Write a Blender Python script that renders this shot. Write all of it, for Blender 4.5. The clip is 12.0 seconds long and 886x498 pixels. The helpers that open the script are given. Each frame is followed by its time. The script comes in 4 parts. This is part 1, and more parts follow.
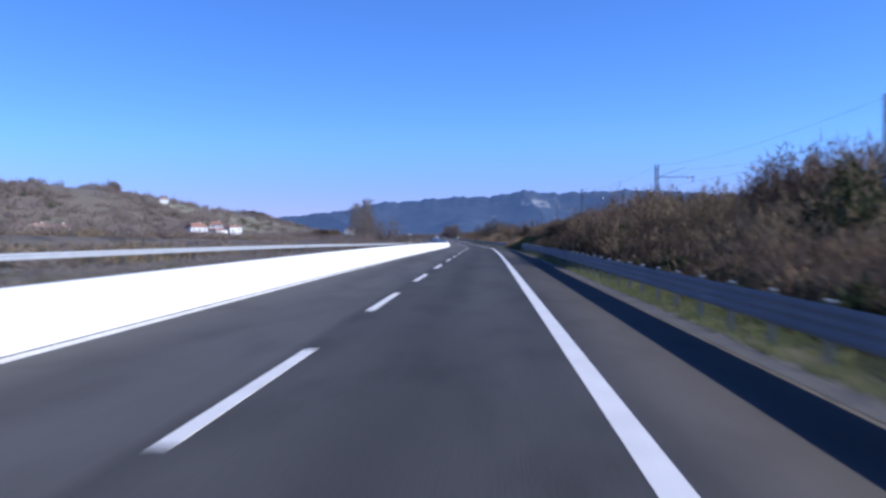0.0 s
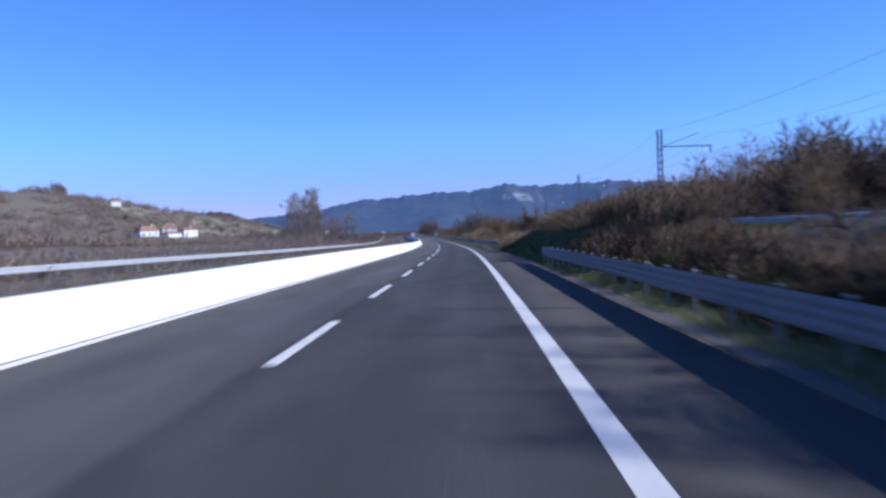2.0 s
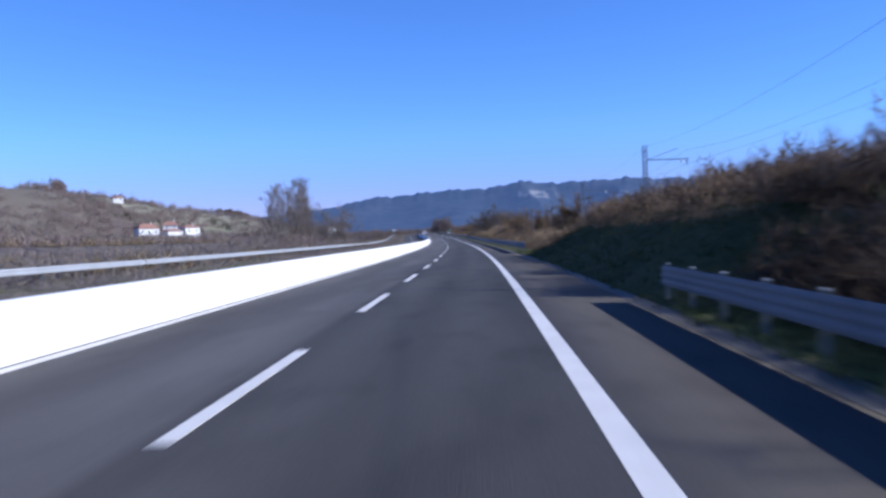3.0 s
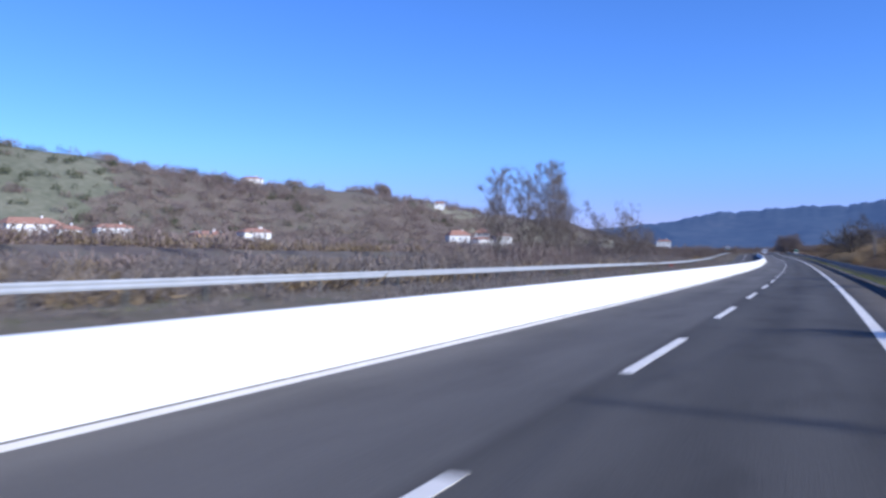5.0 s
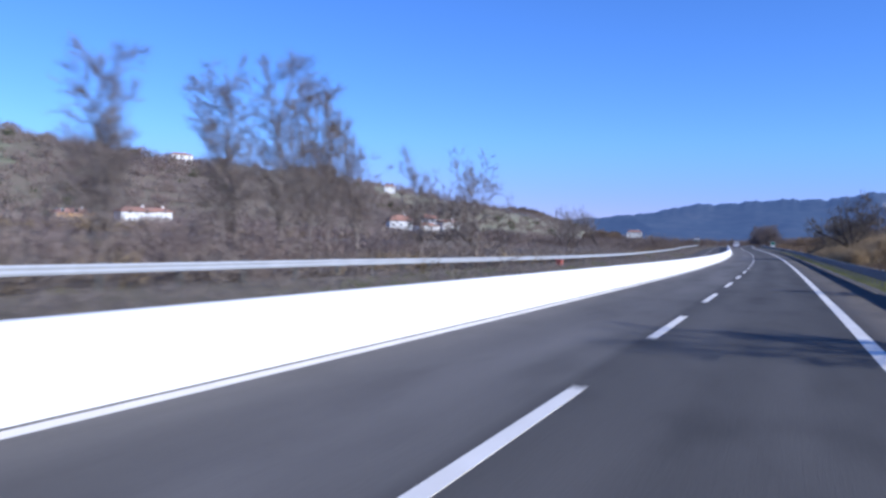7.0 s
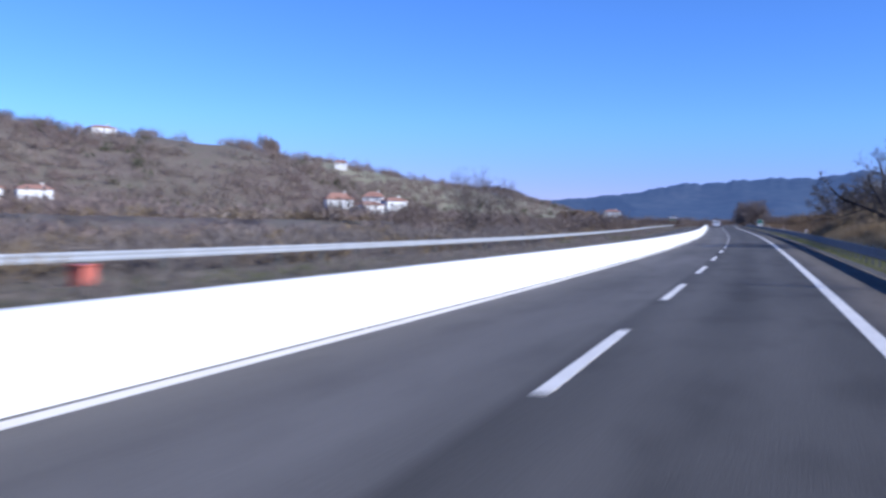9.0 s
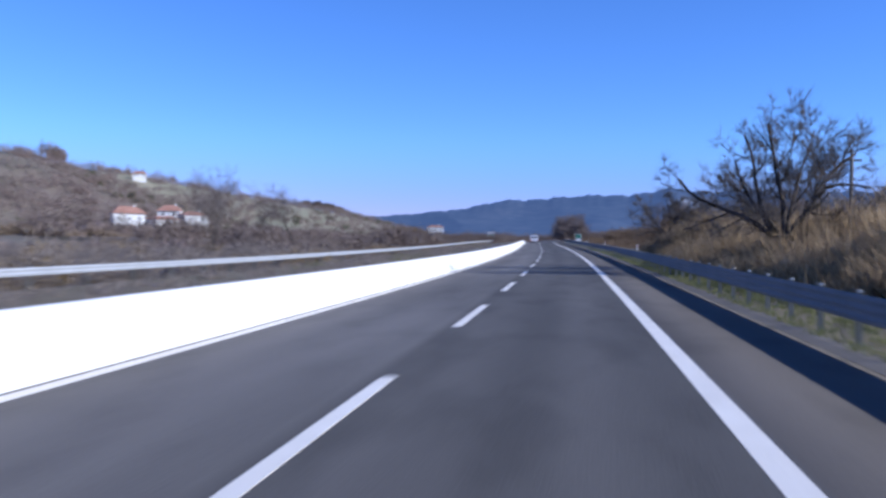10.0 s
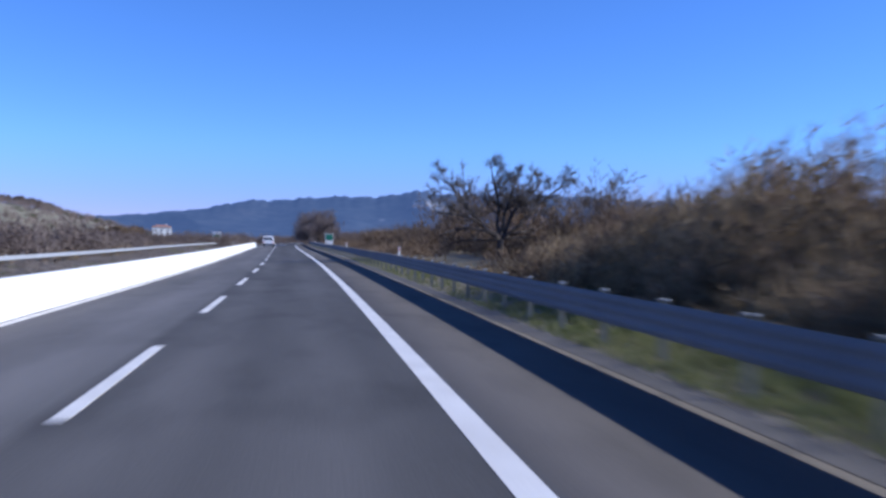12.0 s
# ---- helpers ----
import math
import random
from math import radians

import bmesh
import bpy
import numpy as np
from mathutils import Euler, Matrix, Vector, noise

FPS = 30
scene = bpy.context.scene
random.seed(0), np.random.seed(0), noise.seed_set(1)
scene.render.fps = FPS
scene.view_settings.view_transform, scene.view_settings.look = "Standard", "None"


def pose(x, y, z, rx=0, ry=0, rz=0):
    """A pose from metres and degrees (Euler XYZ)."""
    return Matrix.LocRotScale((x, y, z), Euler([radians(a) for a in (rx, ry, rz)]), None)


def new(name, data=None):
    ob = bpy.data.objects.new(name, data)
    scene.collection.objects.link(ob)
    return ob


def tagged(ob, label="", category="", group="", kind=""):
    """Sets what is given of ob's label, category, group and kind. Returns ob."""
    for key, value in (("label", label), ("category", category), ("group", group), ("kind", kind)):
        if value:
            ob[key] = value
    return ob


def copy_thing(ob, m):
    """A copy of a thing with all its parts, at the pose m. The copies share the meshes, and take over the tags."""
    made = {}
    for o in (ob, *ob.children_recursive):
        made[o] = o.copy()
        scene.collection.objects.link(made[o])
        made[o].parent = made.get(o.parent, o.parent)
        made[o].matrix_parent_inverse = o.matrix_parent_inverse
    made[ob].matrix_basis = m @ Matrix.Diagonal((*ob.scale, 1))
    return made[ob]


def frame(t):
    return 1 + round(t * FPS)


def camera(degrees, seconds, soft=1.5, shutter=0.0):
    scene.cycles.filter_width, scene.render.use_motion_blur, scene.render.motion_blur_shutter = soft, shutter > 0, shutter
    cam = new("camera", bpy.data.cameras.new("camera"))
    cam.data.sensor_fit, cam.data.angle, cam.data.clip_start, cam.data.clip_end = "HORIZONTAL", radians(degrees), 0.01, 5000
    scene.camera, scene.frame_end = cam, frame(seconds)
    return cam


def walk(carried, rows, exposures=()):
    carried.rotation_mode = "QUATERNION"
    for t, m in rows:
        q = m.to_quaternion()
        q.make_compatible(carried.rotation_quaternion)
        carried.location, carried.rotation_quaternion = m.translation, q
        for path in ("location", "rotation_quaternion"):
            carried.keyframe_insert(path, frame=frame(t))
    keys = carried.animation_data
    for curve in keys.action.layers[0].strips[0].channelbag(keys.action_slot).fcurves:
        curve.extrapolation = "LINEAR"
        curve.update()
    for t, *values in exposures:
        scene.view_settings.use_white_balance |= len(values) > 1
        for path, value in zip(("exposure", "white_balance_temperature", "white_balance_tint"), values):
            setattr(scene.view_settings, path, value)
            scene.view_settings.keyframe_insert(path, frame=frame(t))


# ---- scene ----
# camera and its drive along the road
FOV = 53.84
PATH = [
    (0.0, 2.52, 17.07, 1.64, 2.79, -1.09, 0.18),
    (0.5, 2.52, 31.13, 1.61, 2.27, -1.09, -0.99),
    (1.0, 2.62, 44.98, 1.57, 1.49, -1.24, 0.86),
    (1.5, 2.63, 58.35, 1.52, 1.76, -2.02, 1.42),
    (2.0, 2.69, 72.51, 1.45, 1.58, -1.34, 1.82),
    (2.5, 2.71, 86.53, 1.38, 2.00, -0.83, 1.88),
    (3.0, 2.72, 100.73, 1.28, 2.58, -1.45, 1.83),
    (3.5, 2.63, 114.26, 1.18, 6.70, -2.51, 1.71),
    (3.7, 2.59, 119.75, 1.14, 8.75, -3.05, 1.20),
    (4.2, 2.46, 133.48, 1.01, 15.50, -2.00, 0.60),
    (4.7, 2.28, 147.21, 0.88, 21.80, -0.90, 0.00),
    (5.3, 1.97, 163.68, 0.70, 25.80, 0.00, -0.50),
    (5.5, 1.84, 169.17, 0.65, 25.88, -0.37, -0.31),
    (6.0, 1.45, 183.56, 0.49, 24.91, 0.01, 0.12),
    (6.5, 0.98, 197.21, 0.35, 24.36, -0.27, -1.44),
    (7.0, 0.38, 211.36, 0.21, 23.35, -1.05, -1.41),
    (7.2, 0.17, 216.95, 0.15, 23.30, -0.70, -1.40),
    (8.0, -0.76, 239.33, -0.08, 23.30, -0.80, -1.30),
    (8.8, -1.78, 261.69, -0.29, 23.80, -0.80, -1.20),
    (9.0, -2.05, 267.28, -0.33, 22.64, -2.22, -1.07),
    (9.5, -2.53, 281.01, -0.43, 17.25, -0.28, -1.40),
    (10.0, -3.17, 294.99, -0.52, 11.55, -0.95, -0.89),
    (10.5, -3.78, 308.76, -0.58, 8.00, 0.12, -0.96),
    (11.0, -4.60, 322.98, -0.63, 3.75, -0.92, -1.01),
    (11.5, -5.43, 336.81, -0.67, -2.13, 0.73, -1.52),
    (12.0, -6.45, 351.12, -0.68, -4.99, -0.54, -1.04),
]
CURVE = [-0.094, -0.057, -0.002, 0.131, 0.375, 0.292, 0.149, 0.258, 0.351, 0.400, 0.050, -0.300, -0.500, -0.500, -0.400, -0.300, -0.200]
GRADE = [0.428, -0.366, -1.083, -1.000, -0.105, 0.050, 0.019, 0.008, 0.004]
BANK = [-0.956, -1.780, -0.723, -0.384, 1.791, 2.831, 2.622, 2.485, 2.418]
PHASE = 2.53
EXPOSURE, KELVIN = 0.25, 4950
cam = camera(FOV, 12.0, soft=2.8, shutter=0.5)
walk(cam, [(t, pose(x, y, z, 90 + pitch, roll, yaw)) for t, x, y, z, yaw, pitch, roll in PATH], [(0.0, EXPOSURE, KELVIN, 10), (12.0, EXPOSURE, KELVIN, 10)])
# world, sun and exposure
world = bpy.data.worlds.new("sky")
scene.world = world
world.use_nodes = True
wn = world.node_tree
sky = wn.nodes.new("ShaderNodeTexSky")
sky.sky_type = 'NISHITA'
sky.sun_disc = False
SUN_TAN = 0.505
SUN_EL = math.atan(SUN_TAN)
SUN_TURN = radians(-5.5)           # the sun stands to the right of the road, a little behind
sky.sun_elevation = SUN_EL
sky.sun_rotation = radians(90) - SUN_TURN
sky.altitude = 1200
sky.air_density, sky.dust_density, sky.ozone_density = 1.0, 0.0, 5.0
deep = wn.nodes.new("ShaderNodeMix")
deep.data_type, deep.blend_type = 'RGBA', 'MULTIPLY'
deep.inputs[0].default_value = 1.0
# a clear winter sky, a little bluer than the model's, with violet haze low over the horizon
way, height_of = wn.nodes.new("ShaderNodeTexCoord"), wn.nodes.new("ShaderNodeSeparateXYZ")
wn.links.new(way.outputs["Generated"], height_of.inputs[0])
haze = wn.nodes.new("ShaderNodeValToRGB")
haze.color_ramp.interpolation = 'EASE'
haze.color_ramp.elements[0].position, haze.color_ramp.elements[0].color = 0.02, (0.80, 0.66, 1.03, 1)
haze.color_ramp.elements[1].position, haze.color_ramp.elements[1].color = 0.115, (0.95, 0.95, 1.19, 1)
wn.links.new(height_of.outputs[2], haze.inputs[0])
wn.links.new(haze.outputs[0], deep.inputs[7])
wn.links.new(sky.outputs[0], deep.inputs[6])
wn.links.new(deep.outputs[2], wn.nodes["Background"].inputs[0])
wn.nodes["Background"].inputs[1].default_value = 0.113
sun = new("sun", bpy.data.lights.new("sun", 'SUN'))
sun.data.energy, sun.data.angle, sun.data.color = 5.2, radians(0.55), (1.0, 0.85, 0.66)
to_sun = Vector((math.cos(SUN_TURN) * math.cos(SUN_EL), math.sin(SUN_TURN) * math.cos(SUN_EL), math.sin(SUN_EL)))
sun.rotation_euler = to_sun.to_track_quat("Z", "Y").to_euler()

# the road's line: heading, height and crossfall along its length
DS = 1.0
SG = np.arange(-50, 5000, DS)
KNOT, KNOT_V = np.arange(-50, 751, 50.0), np.arange(-50, 751, 100.0)
_kap = np.where(SG < 900, np.interp(SG, KNOT, CURVE) * 1e-3, 0)
_grade = np.where(SG < 900, np.interp(SG, KNOT_V, GRADE) / 100, 0)
RBANK = np.interp(SG, KNOT_V, BANK) / 100
RH = np.concatenate([[0], np.cumsum((_kap[1:] + _kap[:-1]) / 2 * DS)])
RH -= np.interp(0, SG, RH)
_mid = (RH[1:] + RH[:-1]) / 2
RX = np.concatenate([[0], np.cumsum(-np.sin(_mid) * DS)])
RY = np.concatenate([[0], np.cumsum(np.cos(_mid) * DS)])
RX -= np.interp(0, SG, RX)
RY -= np.interp(0, SG, RY)
RZ = np.cumsum(_grade) * DS
RZ -= np.interp(0, SG, RZ)


def roads(s, u, z=0.0):
    """World places from metres along the road, metres to the right of its lane line and metres above its surface."""
    s, u, z = np.broadcast_arrays(np.asarray(s, float), np.asarray(u, float), np.asarray(z, float))
    h = np.interp(s, SG, RH)
    # straight on behind the first knot
    back = np.minimum(s + 50, 0)
    x = np.interp(s, SG, RX) + u * np.cos(h) - back * np.sin(h)
    y = np.interp(s, SG, RY) + u * np.sin(h) + back * np.cos(h)
    zz = np.interp(s, SG, RZ) + np.interp(s, SG, RBANK) * np.clip(u, -20, 8) + z
    return np.stack([x, y, zz], -1)


def at(s, u, z=0.0, turn=0.0, laid=True):
    """The pose of a thing that stands beside the road and faces along it."""
    x, y, zz = roads(s, u, z)
    up = roads(s + 2, u)[2] - roads(s - 2, u)[2]
    tilt = (math.degrees(math.atan(up / 4)), -math.degrees(math.atan(np.interp(s, SG, RBANK)))) if laid else (0, 0)
    return pose(x, y, zz, *tilt, math.degrees(np.interp(s, SG, RH)) + turn)


# materials
def node_material(name, colours, rough=0.85, metal=0.0, scale=1.0, fine=12.0, bump=0.3, coords="world", island=0.0, spread=0.35, stretch=(1, 1, 1), spec=0.4, sheer=0.0):
    """A surface whose colour drifts between the given ones at two scales, with relief."""
    m = bpy.data.materials.new(name)
    m.use_nodes = True
    nt = m.node_tree
    n, l = nt.nodes, nt.links
    b = n["Principled BSDF"]
    b.inputs["Roughness"].default_value, b.inputs["Metallic"].default_value = rough, metal
    b.inputs["Specular IOR Level"].default_value = spec
    if coords == "world":
        src = n.new("ShaderNodeNewGeometry").outputs["Position"]
    elif coords == "uv":
        src = n.new("ShaderNodeUVMap").outputs[0]
    else:
        src = n.new("ShaderNodeTexCoord").outputs["Object"]
    mp = n.new("ShaderNodeMapping")
    mp.inputs["Scale"].default_value = stretch
    l.new(src, mp.inputs[0])
    big, small = n.new("ShaderNodeTexNoise"), n.new("ShaderNodeTexNoise")
    big.inputs["Scale"].default_value, big.inputs["Detail"].default_value = scale, 4
    small.inputs["Scale"].default_value, small.inputs["Detail"].default_value = fine, 5
    l.new(mp.outputs[0], big.inputs["Vector"])
    l.new(mp.outputs[0], small.inputs["Vector"])
    mix = n.new("ShaderNodeMath")
    mix.operation = 'MULTIPLY_ADD'
    mix.inputs[1].default_value = 0.5
    l.new(small.outputs[0], mix.inputs[0])
    half = n.new("ShaderNodeMath")
    half.operation = 'MULTIPLY'
    half.inputs[1].default_value = 0.5
    l.new(big.outputs[0], half.inputs[0])
    l.new(half.outputs[0], mix.inputs[2])
    value = mix.outputs[0]
    if island:
        rnd = n.new("ShaderNodeNewGeometry").outputs["Random Per Island"]
        add = n.new("ShaderNodeMath")
        add.operation = 'MULTIPLY_ADD'
        add.inputs[1].default_value = island
        l.new(rnd, add.inputs[0])
        sub = n.new("ShaderNodeMath")
        sub.operation = 'SUBTRACT'
        sub.inputs[1].default_value = island / 2
        l.new(value, sub.inputs[0])
        l.new(sub.outputs[0], add.inputs[2])
        value = add.outputs[0]
    ramp = n.new("ShaderNodeValToRGB")
    e = ramp.color_ramp.elements
    while len(e) < len(colours):
        e.new(0.5)
    for i, c in enumerate(colours):
        e[i].position = 0.5 + spread * (i / (len(colours) - 1) - 0.5)
        e[i].color = (*c, 1)
    l.new(value, ramp.inputs[0])
    l.new(ramp.outputs[0], b.inputs["Base Color"])
    if bump:
        bp = n.new("ShaderNodeBump")
        bp.inputs["Strength"].default_value, bp.inputs["Distance"].default_value = bump, 0.02
        l.new(small.outputs[0], bp.inputs["Height"])
        l.new(bp.outputs[0], b.inputs["Normal"])
    if sheer:
        # thin stems and blades let light through
        thin, both = n.new("ShaderNodeBsdfTranslucent"), n.new("ShaderNodeMixShader")
        l.new(ramp.outputs[0], thin.inputs["Color"])
        both.inputs[0].default_value = sheer
        l.new(b.outputs[0], both.inputs[1])
        l.new(thin.outputs[0], both.inputs[2])
        l.new(both.outputs[0], n["Material Output"].inputs["Surface"])
    return m


def asphalt_material(name, dark, light, pale=0.0):
    """Worn asphalt: fine grain, broad stains, and paler bands where wheels run, by the road's own coordinates."""
    m = node_material(name, [dark, light], 0.8, scale=0.5, fine=60, bump=0.25, coords="uv", stretch=(1, 0.12, 1), spread=0.38, spec=0.08)
    nt = m.node_tree
    n, l = nt.nodes, nt.links
    uv = n.new("ShaderNodeUVMap")
    sep = n.new("ShaderNodeSeparateXYZ")
    l.new(uv.outputs[0], sep.inputs[0])
    wave = n.new("ShaderNodeMath")
    wave.operation = 'SINE'
    k = n.new("ShaderNodeMath")
    k.operation = 'MULTIPLY_ADD'
    k.inputs[1].default_value, k.inputs[2].default_value = 2 * math.pi / 1.87, -0.6
    l.new(sep.outputs[0], k.inputs[0])
    l.new(k.outputs[0], wave.inputs[0])
    gain = n.new("ShaderNodeMath")
    gain.operation = 'MULTIPLY_ADD'
    gain.inputs[1].default_value, gain.inputs[2].default_value = 0.09, 1.0
    l.new(wave.outputs[0], gain.inputs[0])
    # the older, paler surfacing of the left lane
    lane = n.new("ShaderNodeMapRange")
    lane.inputs["From Min"].default_value, lane.inputs["From Max"].default_value = -0.10, -0.32
    lane.inputs["To Min"].default_value, lane.inputs["To Max"].default_value = 0.0, pale
    l.new(sep.outputs[0], lane.inputs["Value"])
    both = n.new("ShaderNodeMath")
    l.new(gain.outputs[0], both.inputs[0])
    l.new(lane.outputs[0], both.inputs[1])
    # tar smears and damp-looking blotches
    blot, dim = n.new("ShaderNodeTexNoise"), n.new("ShaderNodeMapRange")
    blot.inputs["Scale"].default_value, blot.inputs["Detail"].default_value = 0.9, 5
    wide = n.new("ShaderNodeMapping")
    wide.inputs["Scale"].default_value = (1, 0.35, 1)
    l.new(uv.outputs[0], wide.inputs[0])
    l.new(wide.outputs[0], blot.inputs["Vector"])
    dim.inputs["From Min"].default_value, dim.inputs["From Max"].default_value = 0.50, 0.66
    dim.inputs["To Min"].default_value, dim.inputs["To Max"].default_value = 0.04, -0.16
    l.new(blot.outputs[0], dim.inputs["Value"])
    worn = n.new("ShaderNodeMath")
    l.new(both.outputs[0], worn.inputs[0])
    l.new(dim.outputs[0], worn.inputs[1])
    # the asphalt's tone gets steadily paler along the road
    run_tone, toned = n.new("ShaderNodeMapRange"), n.new("ShaderNodeMath")
    run_tone.inputs["From Min"].default_value, run_tone.inputs["From Max"].default_value = 90, 340
    run_tone.inputs["To Min"].default_value, run_tone.inputs["To Max"].default_value = 0.84, 1.22
    l.new(sep.outputs[1], run_tone.inputs["Value"])
    toned.operation = 'MULTIPLY'
    l.new(worn.outputs[0], toned.inputs[0])
    l.new(run_tone.outputs[0], toned.inputs[1])
    mul = n.new("ShaderNodeVectorMath")
    mul.operation = 'SCALE'
    ramp = next(x for x in n if x.type == 'VALTORGB')
    l.new(ramp.outputs[0], mul.inputs[0])
    l.new(toned.outputs[0], mul.inputs["Scale"])
    l.new(mul.outputs[0], n["Principled BSDF"].inputs["Base Color"])
    return m


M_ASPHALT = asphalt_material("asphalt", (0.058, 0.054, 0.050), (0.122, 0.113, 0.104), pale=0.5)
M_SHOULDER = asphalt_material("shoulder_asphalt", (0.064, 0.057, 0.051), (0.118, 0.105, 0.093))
M_PAINT = node_material("road_paint", [(0.66, 0.61, 0.54), (0.88, 0.83, 0.75)], 0.6, scale=1.5, fine=30, spread=0.4)
M_CONCRETE = node_material("concrete", [(0.66, 0.65, 0.62), (0.82, 0.81, 0.79)], 0.8, scale=0.6, fine=14, spread=0.5)
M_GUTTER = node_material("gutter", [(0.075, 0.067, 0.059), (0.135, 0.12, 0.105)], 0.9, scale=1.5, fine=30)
M_STEEL = node_material("galvanised_steel", [(0.42, 0.43, 0.44), (0.60, 0.61, 0.62)], 0.42, metal=0.75, scale=1.2, fine=20, bump=0.05)
M_STEEL_WHITE = node_material("weathered_zinc", [(0.34, 0.35, 0.37), (0.46, 0.47, 0.49)], 0.55, metal=0.15, scale=1.2, fine=20, bump=0.05)
M_GROUND = node_material("ground", [(0.075, 0.085, 0.028), (0.135, 0.11, 0.062), (0.17, 0.135, 0.085), (0.085, 0.10, 0.035)], 0.95, scale=0.02, fine=0.35, bump=0.4, spread=0.45)
M_GRASS = node_material("grass", [(0.085, 0.105, 0.034), (0.17, 0.185, 0.07), (0.29, 0.265, 0.135)], 0.9, scale=0.3, fine=3, bump=0, island=0.4, spread=0.5, sheer=0.4)
M_TWIG = node_material("brown_twigs", [(0.07, 0.050, 0.034), (0.18, 0.126, 0.082), (0.36, 0.26, 0.165)], 0.95, scale=0.12, fine=0.9, bump=0, island=0.35, spread=0.5, spec=0.1, sheer=0.24)
M_DRYTWIG = node_material("dry_twigs", [(0.115, 0.086, 0.05), (0.265, 0.20, 0.118), (0.44, 0.335, 0.205)], 0.95, scale=0.12, fine=0.9, bump=0, island=0.35, spread=0.5, spec=0.1, sheer=0.35)
# twigs darkened so that the thicket's shade is part of their colour
M_SHADETWIG = node_material("shaded_twigs", [(0.030, 0.022, 0.016), (0.07, 0.05, 0.034), (0.14, 0.10, 0.068)], 0.95, scale=0.12, fine=0.9, bump=0, island=0.35, spread=0.5, spec=0.1, sheer=0.15)
M_TAN = node_material("dry_reeds", [(0.21, 0.15, 0.088), (0.41, 0.305, 0.175), (0.60, 0.46, 0.28)], 0.9, scale=0.2, fine=1.2, bump=0, island=0.4, spread=0.5, spec=0.1, sheer=0.75)
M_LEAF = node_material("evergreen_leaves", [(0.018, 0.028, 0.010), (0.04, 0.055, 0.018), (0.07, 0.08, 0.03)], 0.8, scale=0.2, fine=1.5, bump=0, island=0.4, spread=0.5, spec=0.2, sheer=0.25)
M_HILLTWIG = node_material("hill_twigs", [(0.155, 0.115, 0.102), (0.235, 0.178, 0.155), (0.295, 0.23, 0.198), (0.235, 0.202, 0.162), (0.355, 0.295, 0.248)], 0.95, scale=0.022, fine=0.12, bump=0, island=0.2, spread=0.42, spec=0.1, sheer=0.2)
M_WOOD = node_material("winter_wood", [(0.13, 0.10, 0.085), (0.195, 0.152, 0.128), (0.26, 0.21, 0.172)], 0.95, scale=0.03, fine=0.2, bump=0, island=0.2, spread=0.42, spec=0.1, sheer=0.2)
M_HILLGREEN = node_material("hill_leaves", [(0.05, 0.056, 0.032), (0.085, 0.09, 0.05), (0.14, 0.135, 0.08)], 0.9, scale=0.03, fine=0.2, bump=0, island=0.3, spread=0.5, spec=0.1)
M_BARK = node_material("bark", [(0.05, 0.042, 0.037), (0.11, 0.09, 0.076)], 0.95, scale=2, fine=14, coords="object", spec=0.15)
M_GREYTWIG = node_material("grey_twigs", [(0.17, 0.14, 0.12), (0.34, 0.29, 0.25)], 0.95, scale=0.5, fine=3, bump=0, island=0.3, spec=0.1, sheer=0.35)
M_FINETWIG = node_material("fine_twigs", [(0.09, 0.076, 0.066), (0.21, 0.18, 0.155)], 0.95, scale=0.5, fine=3, bump=0, island=0.3, spec=0.1, sheer=0.3)
M_CLUMP = node_material("mauve_twigs", [(0.15, 0.12, 0.108), (0.30, 0.245, 0.215)], 0.95, scale=0.5, fine=3, bump=0, island=0.3, spec=0.1, sheer=0.35)
M_BALLAST = node_material("ballast", [(0.22, 0.20, 0.18), (0.36, 0.33, 0.30)], 0.95, scale=1.5, fine=9)
M_RUST = node_material("rusty_rail", [(0.12, 0.07, 0.05), (0.2, 0.14, 0.1)], 0.6, metal=0.5, scale=2, fine=20)
M_PLASTER = node_material("white_plaster", [(0.70, 0.68, 0.64), (0.84, 0.83, 0.80)], 0.85, scale=0.3, fine=3, coords="object")
M_OCHRE = node_material("ochre_plaster", [(0.55, 0.33, 0.14), (0.68, 0.43, 0.2)], 0.85, scale=0.3, fine=3, coords="object")
M_ROOF = node_material("clay_tiles", [(0.30, 0.155, 0.105), (0.44, 0.25, 0.18)], 0.85, scale=0.4, fine=5, coords="object")
M_GLASS = node_material("dark_window", [(0.02, 0.025, 0.03), (0.05, 0.055, 0.06)], 0.15, scale=1, fine=5, bump=0, coords="object")
M_MAST = node_material("painted_mast", [(0.17, 0.18, 0.20), (0.28, 0.29, 0.31)], 0.6, metal=0.3, scale=1, fine=9, coords="object")
M_WIRE = node_material("copper_wire", [(0.05, 0.05, 0.05), (0.09, 0.08, 0.07)], 0.6, metal=0.5, bump=0)


# mesh helpers
def mesh_from(name, verts, faces, material, uv=None):
    """A mesh from arrays of places and of faces with equal corner counts."""
    verts, faces = np.asarray(verts, np.float32), np.asarray(faces, np.int32)
    me = bpy.data.meshes.new(name)
    k = faces.shape[1]
    me.vertices.add(len(verts))
    me.vertices.foreach_set("co", verts.ravel())
    me.loops.add(faces.size)
    me.loops.foreach_set("vertex_index", faces.ravel())
    me.polygons.add(len(faces))
    me.polygons.foreach_set("loop_start", np.arange(0, faces.size, k, dtype=np.int32))
    if uv is not None:
        layer = me.uv_layers.new(name="UVMap")
        layer.data.foreach_set("uv", np.asarray(uv, np.float32)[faces.ravel()].ravel())
    me.materials.append(material)
    me.update(calc_edges=True)
    return me


